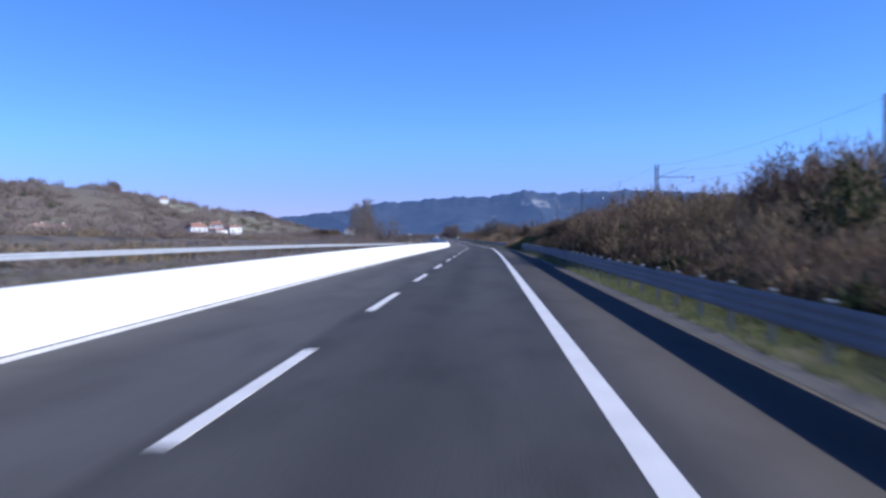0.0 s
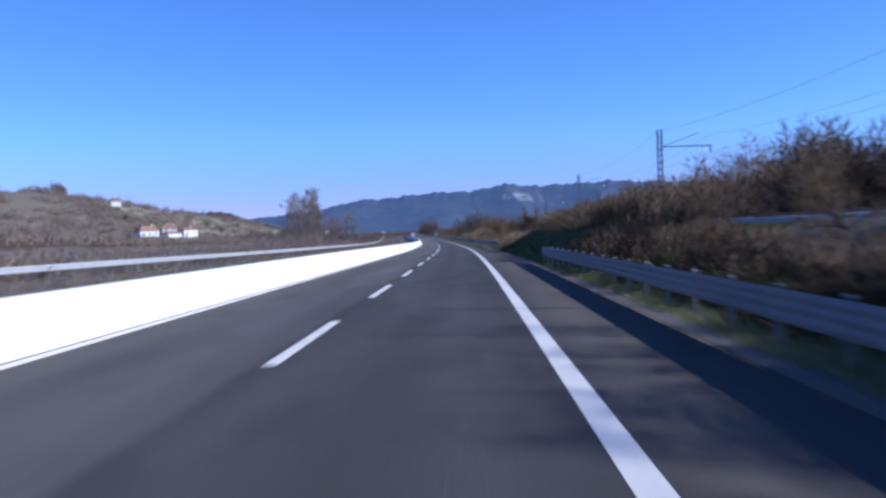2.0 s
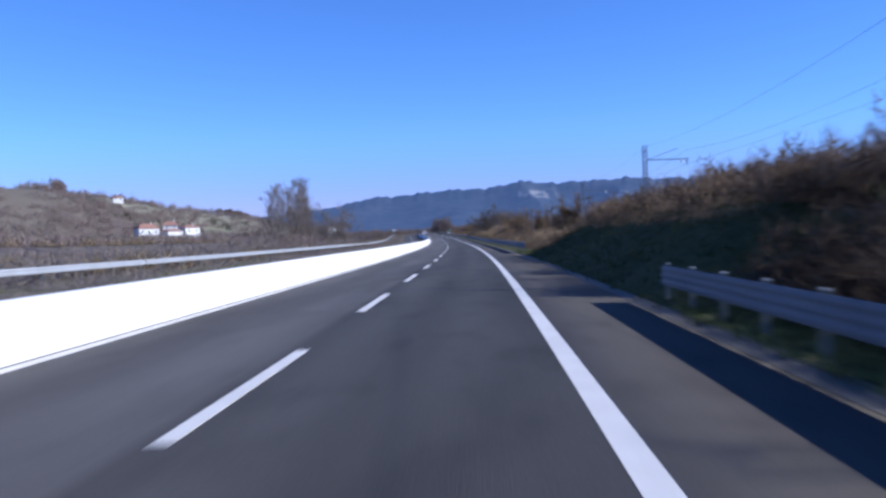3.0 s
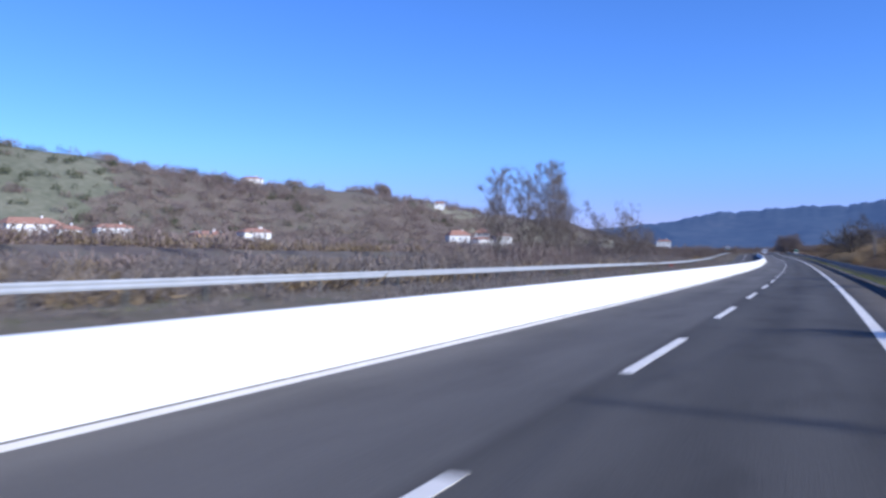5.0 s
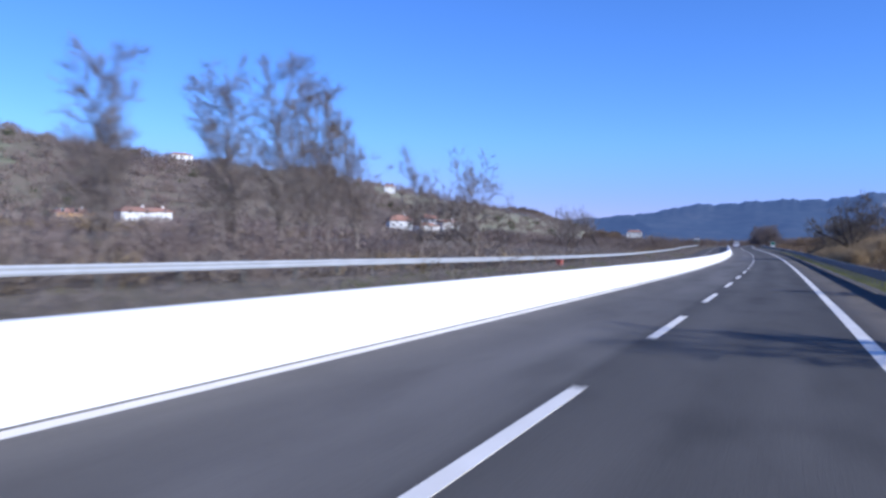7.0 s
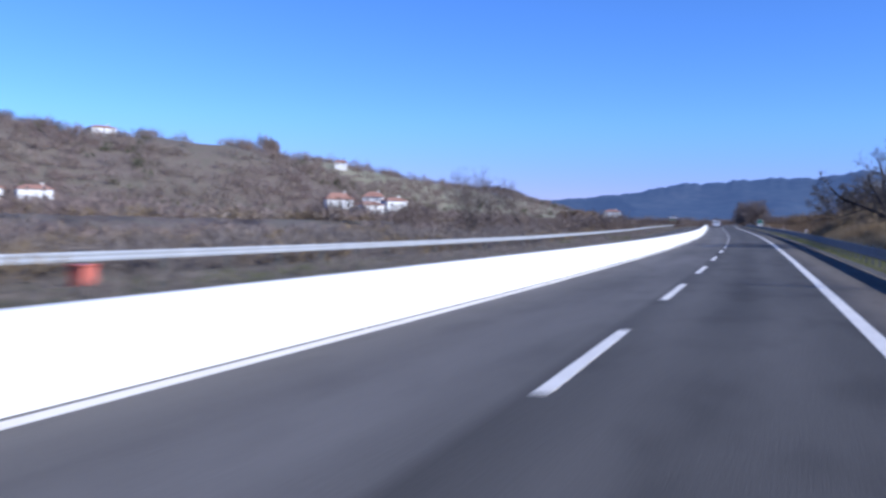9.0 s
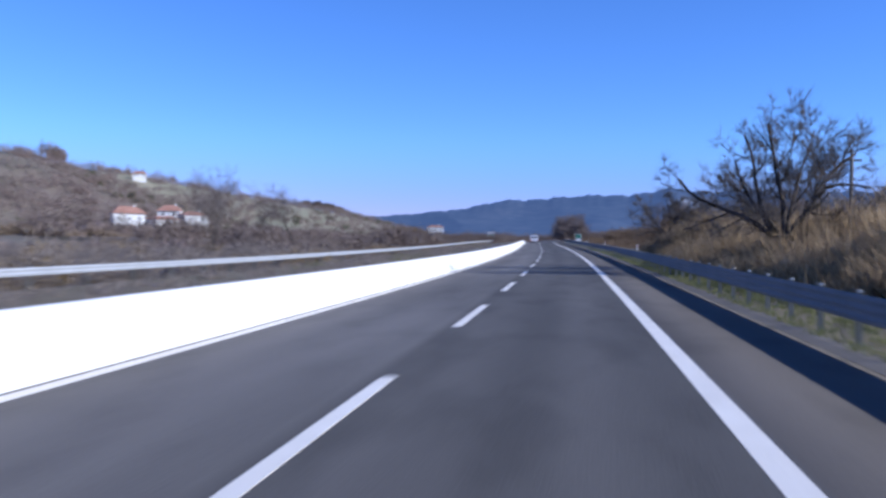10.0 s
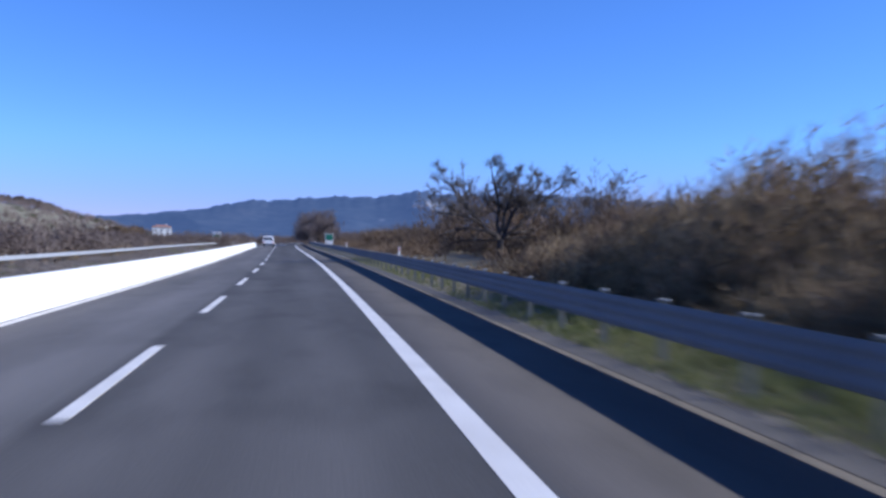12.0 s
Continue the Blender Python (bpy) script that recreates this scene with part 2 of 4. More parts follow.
def part(name, data, parent, label="", m=None):
    ob = new(name, data)
    ob.parent = parent
    if m is not None:
        ob.matrix_basis = m
    return tagged(ob, label) if label else ob


def thing(name, m=None):
    ob = new(name)
    if m is not None:
        ob.matrix_basis = m
    return ob


def bm_mesh(name, bm, material):
    me = bpy.data.meshes.new(name)
    bmesh.ops.recalc_face_normals(bm, faces=bm.faces)
    bm.to_mesh(me)
    bm.free()
    me.materials.append(material)
    return me


def box(bm, x0, x1, y0, y1, z0, z1):
    r = bmesh.ops.create_cube(bm, size=1)
    for v in r["verts"]:
        v.co = Vector((x0 + (v.co.x + .5) * (x1 - x0), y0 + (v.co.y + .5) * (y1 - y0), z0 + (v.co.z + .5) * (z1 - z0)))
    return r["verts"]


def box_mesh(name, dims, material, bevel=0.0):
    bm = bmesh.new()
    box(bm, *dims)
    if bevel:
        bmesh.ops.bevel(bm, geom=bm.edges[:], offset=bevel, segments=1, affect='EDGES')
    return bm_mesh(name, bm, material)


def ribbon(name, profile, s0, s1, step, material, closed=False):
    """A strip along the road with the given cross-section of (u, z)."""
    ss = np.append(np.arange(s0, s1, step), s1)
    pr = np.array(profile, float)
    k = len(pr)
    v = roads(ss[:, None], pr[None, :, 0], pr[None, :, 1]).reshape(-1, 3)
    uv = np.stack(np.broadcast_arrays(pr[None, :, 0], ss[:, None]), -1).reshape(-1, 2)
    i, j = np.meshgrid(np.arange(len(ss) - 1), np.arange(k if closed else k - 1), indexing="ij")
    j2 = (j + 1) % k
    f = np.stack([i * k + j, i * k + j2, (i + 1) * k + j2, (i + 1) * k + j], -1).reshape(-1, 4)
    return mesh_from(name, v, f, material, uv)


# ground: one sheet, with the hill beyond the far carriageway and the railway's bank
def smooth(a, b, x):
    t = np.clip((x - a) / (b - a), 0, 1)
    return t * t * (3 - 2 * t)


def lumpy(x, y, size, seed=0.0):
    """A cheap rolling surface between -1 and 1."""
    a, b = x / size + seed, y / size - seed * 1.7
    return (np.sin(a * 2.1 + 1.3 * np.sin(b * 1.7)) + np.sin(b * 2.6 + 1.1 * np.sin(a * 1.9 + 2)) + 0.5 * np.sin(a * 5.3 + b * 4.1)) / 2.5


def hill(x, y):
    ridge_x = -295 - 0.9 * np.maximum(0, 650 - y)
    ridge_z = np.interp(y, [-200, 100, 300, 496, 610, 700, 950, 1120, 1175, 1240, 1310, 1370, 2200], [120, 110, 95, 65, 41, 40, 31, 28.5, 25, 19, 8, 0.5, 0.5])
    foot_x = np.minimum(-185, ridge_x + 105 + 0.45 * np.maximum(0, 650 - y))
    rise = np.clip((foot_x - x) / (foot_x - ridge_x), 0, 1.6)
    up = np.where(rise < 1, smooth(-0.12, 1.1, rise), 1 - 0.25 * (rise - 1))
    z = (ridge_z - 1) * up
    return z * (1 + 0.05 * lumpy(x, y, 60)) + 1.6 * up * lumpy(x, y, 23, 3.0)


def rail_u(s):
    """How far to the right the railway's masts stand: it swings away at both ends."""
    s = np.asarray(s, float)
    return 14.3 + 0.066 * np.maximum(0, 126 - s) + 0.02 * np.maximum(0, s - 130) + 0.00096 * np.maximum(0, np.minimum(s, 480) - 300) ** 2


def bank_height(s, u):
    """The railway's bank and the grassy mound beside the road, on its right."""
    v = u - rail_u(s) + 14.4
    rail = (0.9 + 1.0 * smooth(-20, 40, s) * (1 - smooth(170, 260, s))) * smooth(9.5, 13.0, v) * (1 - smooth(22, 30, v) * 0.6)
    mound = 0.545 * np.clip(u - 6.6, 0, 4.4) * smooth(112, 126, s) * (1 - smooth(160, 178, s)) * (1 - 0.3 * smooth(12, 15, u))
    return np.maximum(rail, mound)


def ground_z(s, u, w):
    z = -0.03 - 0.45 * ((u > -18.2) & (u < 6.4)) - 0.35 * (u < -18) - 0.5 * smooth(-19, -24, u)
    z = z + np.where(u > 6, bank_height(s, u), 0) + hill(w[..., 0], w[..., 1]) * (u < -60)
    return z + 0.12 * lumpy(w[..., 0], w[..., 1], 9) * ((u > 9) | (u < -22))


gs = np.concatenate([np.arange(-300, -40, 20), np.arange(-40, 480, 3.0), np.arange(480, 1000, 10), np.arange(1000, 4901, 150)])
gu = np.concatenate([[-2200, -1500, -1100, -850], np.arange(-700, -150, 16), np.arange(-150, -30, 12), [-30, -27, -24, -21, -19, -18.3, -18.1, 6.3, 6.45, 6.9, 7.4, 8, 8.7, 9.5, 10.3, 11.2, 12, 13, 14.5, 16, 18, 20, 23, 27, 35, 50, 80, 130, 250, 500, 1000, 2200]])
gS, gU = np.meshgrid(gs, gu, indexing="ij")
gw = roads(gS, gU)
gw[..., 2] += ground_z(gS, gU, gw)
gi, gj = np.meshgrid(np.arange(len(gs) - 1), np.arange(len(gu) - 1), indexing="ij")
gk = len(gu)
ground = tagged(new("ground", mesh_from("ground", gw.reshape(-1, 3), np.stack([gi * gk + gj, gi * gk + gj + 1, (gi + 1) * gk + gj + 1, (gi + 1) * gk + gj], -1).reshape(-1, 4), M_GROUND)),
                "brown winter fields and a scrubby hillside with green patches", "ground", kind="structure")
for poly in ground.data.polygons:
    poly.use_smooth = True


def is_meadow(x, y):
    """The open pasture high on the near end of the hill."""
    return (y < 575) & (x < -300) & (-x > 0.95 * (y - 175)) & (lumpy(x, y, 85, 1.0) < 0.05)


M_HILL = node_material("hill_soil", [(0.103, 0.078, 0.066), (0.136, 0.106, 0.090), (0.165, 0.137, 0.106), (0.138, 0.125, 0.090), (0.215, 0.182, 0.145)], 0.95, scale=0.02, fine=0.22, bump=0.6, spread=0.45)
# M_MOUND is grass with the mound's shade put into its dark colour
M_MOUND = node_material("shaded_mound_grass", [(0.024, 0.026, 0.008), (0.048, 0.05, 0.015), (0.08, 0.072, 0.026)], 0.95, scale=0.35, fine=3.0, bump=0.8, spread=0.45, spec=0.1)
M_MEADOW = node_material("meadow", [(0.105, 0.11, 0.07), (0.165, 0.165, 0.108), (0.25, 0.235, 0.165)], 0.95, scale=0.02, fine=0.25, bump=0.4, spread=0.4)
M_TAIL = node_material("pale_slope", [(0.14, 0.12, 0.086), (0.20, 0.185, 0.12), (0.26, 0.235, 0.165), (0.20, 0.205, 0.12), (0.32, 0.29, 0.21)], 0.95, scale=0.014, fine=0.16, bump=0.5, spread=0.4)
ground.data.materials.append(M_HILL)
ground.data.materials.append(M_MEADOW)
ground.data.materials.append(M_MOUND)
ground.data.materials.append(M_TAIL)
for poly in ground.data.polygons:
    x, y, z = poly.center
    if x < -60:
        poly.material_index = 2 if is_meadow(np.array(x), np.array(y)) else 4 if y > 660 + 60 * float(lumpy(x, y, 90)) else 1
    elif 104 < y < 182 and 4 < x < 14:
        poly.material_index = 3


def ground_at(s, u):
    w = roads(s, u)
    w[..., 2] += ground_z(np.asarray(s, float), np.asarray(u, float), w)
    return w


# carriageways
END = 900
road = tagged(new("road", ribbon("road", [(-4.5, -0.02), (-3.9, 0), (0, 0), (3.95, 0)], -45, END, 4, M_ASPHALT)),
              "dark grey asphalt motorway carriageway with two lanes", "road", kind="structure")
tagged(new("hard_shoulder", ribbon("hard_shoulder", [(3.95, 0), (6.15, 0), (6.2, -0.3)], -45, END, 4, M_SHOULDER)),
       "brownish grey asphalt hard shoulder beside the road", "road", kind="structure")
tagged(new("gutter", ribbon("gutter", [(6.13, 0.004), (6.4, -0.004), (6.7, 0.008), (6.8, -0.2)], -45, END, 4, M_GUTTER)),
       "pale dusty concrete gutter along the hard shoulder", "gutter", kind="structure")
tagged(new("far_carriageway", ribbon("far_carriageway", [(-11.6, -0.27), (-4.9, -0.25), (-4.55, -0.25)], -45, END, 4, M_SHOULDER)),
       "grey asphalt opposite carriageway behind the barrier", "road", kind="structure")

# painted lines
tagged(new("far_verge", ribbon("far_verge", [(-18.4, -0.34), (-15, -0.24), (-11.6, -0.26)], -45, END, 4, M_GROUND)),
       "rough grassy verge under the far guardrail", "verge", kind="structure")
tagged(new("edge_line", ribbon("edge_line", [(3.615, 0.004), (3.885, 0.004)], -45, END, 3, M_PAINT)), "solid white edge line of the right lane", "road marking", kind="structure")
tagged(new("median_line", ribbon("median_line", [(-3.70, 0.004), (-3.47, 0.004)], -45, END, 3, M_PAINT)), "solid white edge line beside the barrier", "road marking", kind="structure")
DASH = 5.7
dash_mesh = box_mesh("lane_dash", (-0.09, 0.09, -DASH / 2, DASH / 2, -0.01, 0.006), M_PAINT)
for i in range(-3, 72):
    part("lane_dash", dash_mesh, road, m=at(PHASE + 12 * i, 0, 0.0))
for u in (-8.9,):
    for i in range(-3, 60):
        part("lane_dash", dash_mesh, road, m=at(6 + 12 * i, u, -0.255))

# concrete barrier of the median, in cast lengths
BAR = [(-3.80, -0.05), (-3.80, 0.08), (-3.94, 0.24), (-4.03, 0.83), (-4.06, 0.85), (-4.20, 0.85), (-4.23, 0.83), (-4.32, 0.24), (-4.46, 0.08), (-4.46, -0.3)]
LEN = 6.0
bm = bmesh.new()
ends = []
for y in (0.012, LEN - 0.012):
    ends.append([bm.verts.new((u + 4.13, y, z)) for u, z in BAR])
for a, b, c, d in zip(ends[0], ends[0][1:], ends[1][1:], ends[1]):
    bm.faces.new((a, b, c, d))
bm.faces.new(ends[0])
bm.faces.new(ends[1][::-1])
bar_mesh = bm_mesh("barrier_segment", bm, M_CONCRETE)
barrier = tagged(thing("concrete_barrier"), "white concrete median barrier in straight cast lengths", "barrier")
for i in range(-7, 88):
    part("barrier_segment", bar_mesh, barrier, m=at(i * LEN, -4.13, 0.0))


# steel guardrails
def beam_profile(u, z0, z1, waves, side):
    """The folded sheet's cross-section, its face towards side."""
    out = []
    n = waves * 8 + 1
    for i in range(n):
        a = i / (n - 1)
        out.append((u + side * 0.010 * (1 - math.cos(a * waves * 2 * math.pi)) - side * 0.010, z0 + (z1 - z0) * a))
    return out + [(p[0] - side * 0.006, p[1]) for p in reversed(out)]


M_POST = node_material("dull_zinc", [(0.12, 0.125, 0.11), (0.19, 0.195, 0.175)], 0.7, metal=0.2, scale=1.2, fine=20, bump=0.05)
# the near rail's shaded face: its shade is put into this darker steel
M_BEAM = node_material("shaded_beam", [(0.10, 0.11, 0.13), (0.15, 0.16, 0.185)], 0.8, metal=0.1, scale=0.5, fine=16, bump=0.05)


def guardrail(name, u, side, s0, s1, z0, z1, waves, spacing, material, label):
    rail = tagged(thing(name), label, "guardrail")
    part("beam", ribbon("beam", beam_profile(u, z0, z1, waves, side), s0, s1, 2.0, material, closed=True), rail)
    bm = bmesh.new()
    box(bm, -0.05, 0.05, -0.035, 0.035, -0.3, z1 + 0.05)
    box(bm, -0.05 + side * 0.05, 0.05 + side * 0.05, -0.05, 0.05, z0 + 0.06, z1 - 0.06)
    post = bm_mesh("post", bm, M_POST)
    cap = box_mesh("post_cap", (-0.05, 0.05, -0.05, 0.05, z1 + 0.01, z1 + 0.05), M_STEEL_WHITE, 0.01)
    for s in np.arange(s0 + 1, s1, spacing):
        p = part("post", post, rail, m=at(s, u - side * 0.13))
        part("post_cap", cap, p)
    return rail


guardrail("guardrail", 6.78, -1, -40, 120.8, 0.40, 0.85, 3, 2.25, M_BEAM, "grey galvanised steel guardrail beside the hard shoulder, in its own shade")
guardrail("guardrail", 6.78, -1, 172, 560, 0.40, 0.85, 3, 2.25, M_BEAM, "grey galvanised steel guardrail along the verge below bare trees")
guardrail("guardrail", -17.7, 1, -40, 640, 0.27, 0.59, 2, 4.0, M_STEEL_WHITE, "pale sunlit steel guardrail beyond the opposite carriageway")

# vegetation
rng = np.random.default_rng(7)
BIG, TWO = 110, 63


def spikes(base, way, length, width, seed_dirs):
    """Thin three-cornered twigs: base places, directions, lengths and widths."""
    side = np.cross(way, seed_dirs)
    side /= np.linalg.norm(side, axis=1, keepdims=True) + 1e-9
    v = np.stack([base - side * width[:, None] / 2, base + side * width[:, None] / 2, base + way * length[:, None]], 1)
    return v.reshape(-1, 3), np.arange(len(base) * 3).reshape(-1, 3)


def scrub_arrays(feet, radius, height, per, length, width, upright=0.6, hollow=0.35):
    """Twigs of many shrubs: feet (n, 3), radii and heights (n)."""
    n = len(feet)
    count = np.maximum(8, (per * radius ** 1.6 * height).astype(int))
    idx = np.repeat(np.arange(n), count)
    k = len(idx)
    a = rng.uniform(0, 2 * np.pi, k)
    r = rng.uniform(hollow ** 2, 1, k) ** 0.5
    lump = 1 + 0.22 * np.sin(3 * a + idx * 1.7) + 0.15 * np.sin(5 * a + idx)
    top = 1 - 0.62 * r ** 2.2
    zf = rng.uniform(0.02, 1, k) ** 0.8 * top
    belly = np.where(zf < 0.25, 0.75 + zf, 1.0)
    out = np.stack([np.cos(a), np.sin(a), np.zeros(k)], 1)
    base = feet[idx] + out * (r * lump * belly * radius[idx])[:, None]
    base[:, 2] += zf * height[idx] * (1 + 0.12 * np.sin(idx * 3.1 + 2 * a))
    way = out * (0.8 - upright * 0.6) + rng.normal(0, 0.45, (k, 3)) + np.array([0, 0, upright * 1.3])
    way /= np.linalg.norm(way, axis=1, keepdims=True)
    return spikes(base, way, length * rng.uniform(0.5, 1.3, k), width * rng.uniform(0.6, 1.4, k), rng.normal(size=(k, 3)))


def stuff(name, arrays, material, label, category):
    vs, fs, off = [], [], 0
    for v, f in arrays:
        vs.append(v)
        fs.append(f + off)
        off += len(v)
    return tagged(new(name, mesh_from(name, np.concatenate(vs), np.concatenate(fs), material)), label, category, kind="stuff")


def scatter(n, s0, s1, u0, u1, keep=None):
    s, u = rng.uniform(s0, s1, n), rng.uniform(u0, u1, n)
    if keep is not None:
        ok = keep(s, u)
        s, u = s[ok], u[ok]
    return s, u


def sun_roof(u, edge=7.0):
    """The greatest height at which a shrub at u keeps its shade off the verge."""
    return (u - edge) * SUN_TAN


# the brown thicket between the road and the railway
def thicket_top(s, u):
    swell = 1 + 0.22 * np.sin(s / 6.3) + 0.16 * np.sin(s / 2.7 + 1) + 0.1 * np.sin(s / 17)
    shade = np.interp(s, [57, 61, 66, 76, 80, 85, 89, 99, 101, 106, 110, 114, 118, 124], [0, 1.0, 2.6, 2.4, 2.8, 2.8, 1.2, 1.2, 2.7, 3.0, 2.4, 0.9, 0.3, 0])
    tall = np.minimum(4.6, sun_roof(u) * 0.9) * swell - bank_height(s, u) * 0.8 + shade
    # low brambles where the railway's bed lies open to the road
    slant = s - 2.6 * (u - 9)
    gap = smooth(80, 83, slant) * (1 - smooth(112, 116, slant))
    low = np.interp(slant, [92, 100, 108], [1.35, 1.7, 1.9]) - bank_height(s, u) * 0.75 + 0.25 * np.sin(s / 2.1)
    return np.clip(tall * (1 - gap) + low * gap, 0.4, 6)


def thicket(name, s0, s1, u0, u1, n, rad, per, material, label, low=0.0, scale=1.0, length=0.55, width=0.06):
    s, u = scatter(n, s0, s1, u0, u1)
    h = np.maximum(low, thicket_top(s, u) * rng.uniform(0.75, 1.08, len(s))) * scale
    r = rad * rng.uniform(0.7, 1.35, len(s))
    # the sun reaches the verge past all but the tall stretches
    lit = np.maximum((u - 0.45 * r - 6.8) * SUN_TAN - bank_height(s, u) - 0.3, 0.3)
    h = np.where((s > 57) & (s < 126) | (s > 366) & (s < 400), h, np.minimum(h, lit))
    return stuff(name, [scrub_arrays(ground_at(s, u) - np.array([0, 0, 0.1]), r, h, per, length, width)], material, label, "shrubs")


thicket("scrub_thicket", -30, 83, 8.4, 13.0, 260, 1.1, 260, M_TWIG, "dense leafless brown scrub behind the guardrail", length=0.42, width=0.04)
thicket("scrub_thicket", 83, 120, 10.4, 13.2, 55, 1.0, 260, M_TWIG, "low leafless brown scrub below the railway bed", length=0.42, width=0.04)
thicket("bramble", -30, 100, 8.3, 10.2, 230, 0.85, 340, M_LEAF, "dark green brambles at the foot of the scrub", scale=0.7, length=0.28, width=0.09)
thicket("scrub_thicket", -30, 84, 11.8, 16.6, 200, 1.25, 170, M_DRYTWIG, "tall tawny leafless scrub on the bank below the railway", scale=0.78, length=0.45, width=0.04)
# two low layers of the darkened twigs paint the shade at the foot
thicket("bramble", -30, 118, 8.4, 10.6, 420, 0.9, 240, M_SHADETWIG, "brown brambles along the foot of the tall scrub, darkened as in shade", scale=0.62, length=0.34, width=0.06)
thicket("bramble", 85, 120, 8.3, 10.2, 110, 0.9, 260, M_SHADETWIG, "dense brambles below the railway bed, darkened as in shade", scale=0.85, length=0.3, width=0.06)
thicket("scrub_thicket", 176, 300, 8.6, 13.0, 210, 1.1, 150, M_TWIG, "leafless russet scrub along the verge", scale=0.9, length=0.45, width=0.045)
thicket("scrub_thicket", 300, 352, 9.0, 15.0, 26, 1.0, 95, M_DRYTWIG, "leafless brown scrub between the guardrail and the reeds", scale=0.5)
thicket("scrub_thicket", 357, 388, 10.2, 16.0, 35, 1.2, 210, M_TWIG, "tall leafless brown scrub behind the guardrail", scale=1.12, length=0.45, width=0.045)
thicket("scrub_thicket", 357, 388, 10.2, 16.0, 105, 1.2, 210, M_DRYTWIG, "tall tawny leafless scrub behind the guardrail", scale=1.08, length=0.45, width=0.045)
thicket("scrub_thicket", 428, 620, 9.0, 16.0, 220, 1.0, 110, M_TWIG, "low leafless brown scrub behind the guardrail", scale=0.4)
thicket("scrub_thicket", 390, 428, 9.0, 12.0, 30, 0.8, 110, M_DRYTWIG, "low dry scrub in front of the bare tree", scale=0.18)
thicket("scrub_thicket", 392, 440, 19.5, 26.0, 70, 1.1, 120, M_TWIG, "brown scrub beside the bare tree", scale=0.8)
thicket("bramble", 300, 388, 8.5, 10.0, 40, 0.6, 240, M_LEAF, "dark brambles under the bare trees", scale=0.4, length=0.3, width=0.09)
thicket("dry_reeds", 318, 362, 11.0, 16.4, 190, 0.8, 260, M_TAN, "tall golden dry reeds behind the guardrail", low=1.9, scale=0.95, length=1.0, width=0.035)
thicket("dry_reeds", 341, 352, 8.9, 11.5, 50, 0.8, 260, M_TAN, "tall dry reeds close behind the guardrail", low=2.5, scale=0.95, length=0.9, width=0.035)
thicket("dry_reeds", 318, 346, 9.4, 12.0, 80, 0.7, 200, M_TAN, "dry golden reeds round the foot of the old tree", low=0.9, scale=0.95, length=0.8, width=0.035)
thicket("dry_reeds", 190, 230, 9.5, 14, 30, 0.9, 160, M_TAN, "russet dry reeds and grass beside the railway", low=1.2, scale=0.8, length=0.8, width=0.04)

# evergreen beside the railway
ex, eu = np.array([47.0, 49.5, 51.0]), np.array([15.5, 16.4, 15.2])
stuff("evergreen_bush", [scrub_arrays(ground_at(ex, eu), np.array([1.5, 1.7, 1.4]), np.array([3.0, 3.5, 2.8]), 200, 0.4, 0.12)], M_LEAF, "dark evergreen bush standing above the scrub", "shrubs")

# scrub beyond the railway and the taller hedge on the mound
s, u = scatter(340, -30, 175, 19.8, 27)
h = np.minimum(5.6 + 1.2 * smooth(88, 100, s), sun_roof(u, 7.2)) * rng.uniform(0.65, 1.0, len(s)) * (0.8 + 0.2 * np.sin(s / 9))
# one stretch takes the darkened twigs too, shade put into its colour
dark = (s > 99) & (s < 128) & (rng.uniform(0, 1, len(s)) < 0.7)
for chosen, material, label in ((~dark, M_TWIG, "tawny leafless scrub on the slope beyond the railway"), (dark, M_SHADETWIG, "brown leafless scrub beyond the railway, darkened as in shade")):
    stuff("scrub_thicket", [scrub_arrays(ground_at(s[chosen], u[chosen]), 1.6 * rng.uniform(0.8, 1.3, chosen.sum()), h[chosen] * np.where(dark[chosen], 0.9, 1.0), 75, 0.7, 0.06)], material, label, "shrubs")
s, u = scatter(420, 175, 640, 20.5, 34)
h = rng.uniform(2.2, 5.0, len(s))
stuff("scrub_thicket", [scrub_arrays(ground_at(s, u), 1.9 * rng.uniform(0.8, 1.3, len(s)), h, 30, 1.0, 0.1)], M_TWIG, "brown scrub beyond the railway line", "shrubs")
s, u = scatter(90, 114, 174, 11.2, 15.5)
stuff("scrub_thicket", [scrub_arrays(ground_at(s, u), 1.1 * rng.uniform(0.8, 1.3, len(s)), np.clip(sun_roof(u, np.interp(s, [114, 119, 122, 160, 170], [5.8, 5.2, 4.5, 4.5, 5.4])) - 2.2, 0.35, 3.1) * rng.uniform(0.7, 1.1, len(s)), 170, 0.45, 0.05)], M_TWIG, "leafless scrub on top of the grassy mound", "shrubs")
s, u = scatter(16, 116, 150, 11.8, 14.5)
stuff("bramble", [scrub_arrays(ground_at(s, u), 1.1 * rng.uniform(0.8, 1.3, len(s)), rng.uniform(0.5, 1.1, len(s)), 220, 0.3, 0.08)], M_LEAF, "dark evergreen bushes on the mound beside the road", "shrubs")

s, u = scatter(420, 108, 178, 9.8, 11.8)
stuff("dry_grass", [scrub_arrays(ground_at(s, u), 0.3 * rng.uniform(0.7, 1.4, len(s)), rng.uniform(0.12, 0.45, len(s)), 420, 0.3, 0.02, upright=0.9, hollow=0.0)], M_TWIG, "ragged dry grass along the top of the mound", "grass")

# low scrub beyond the opposite carriageway
s, u = scatter(900, -20, 640, -75, -19.5)
h = rng.uniform(0.6, 1.5, len(s)) * np.where(u < -30, 1.25, 1)
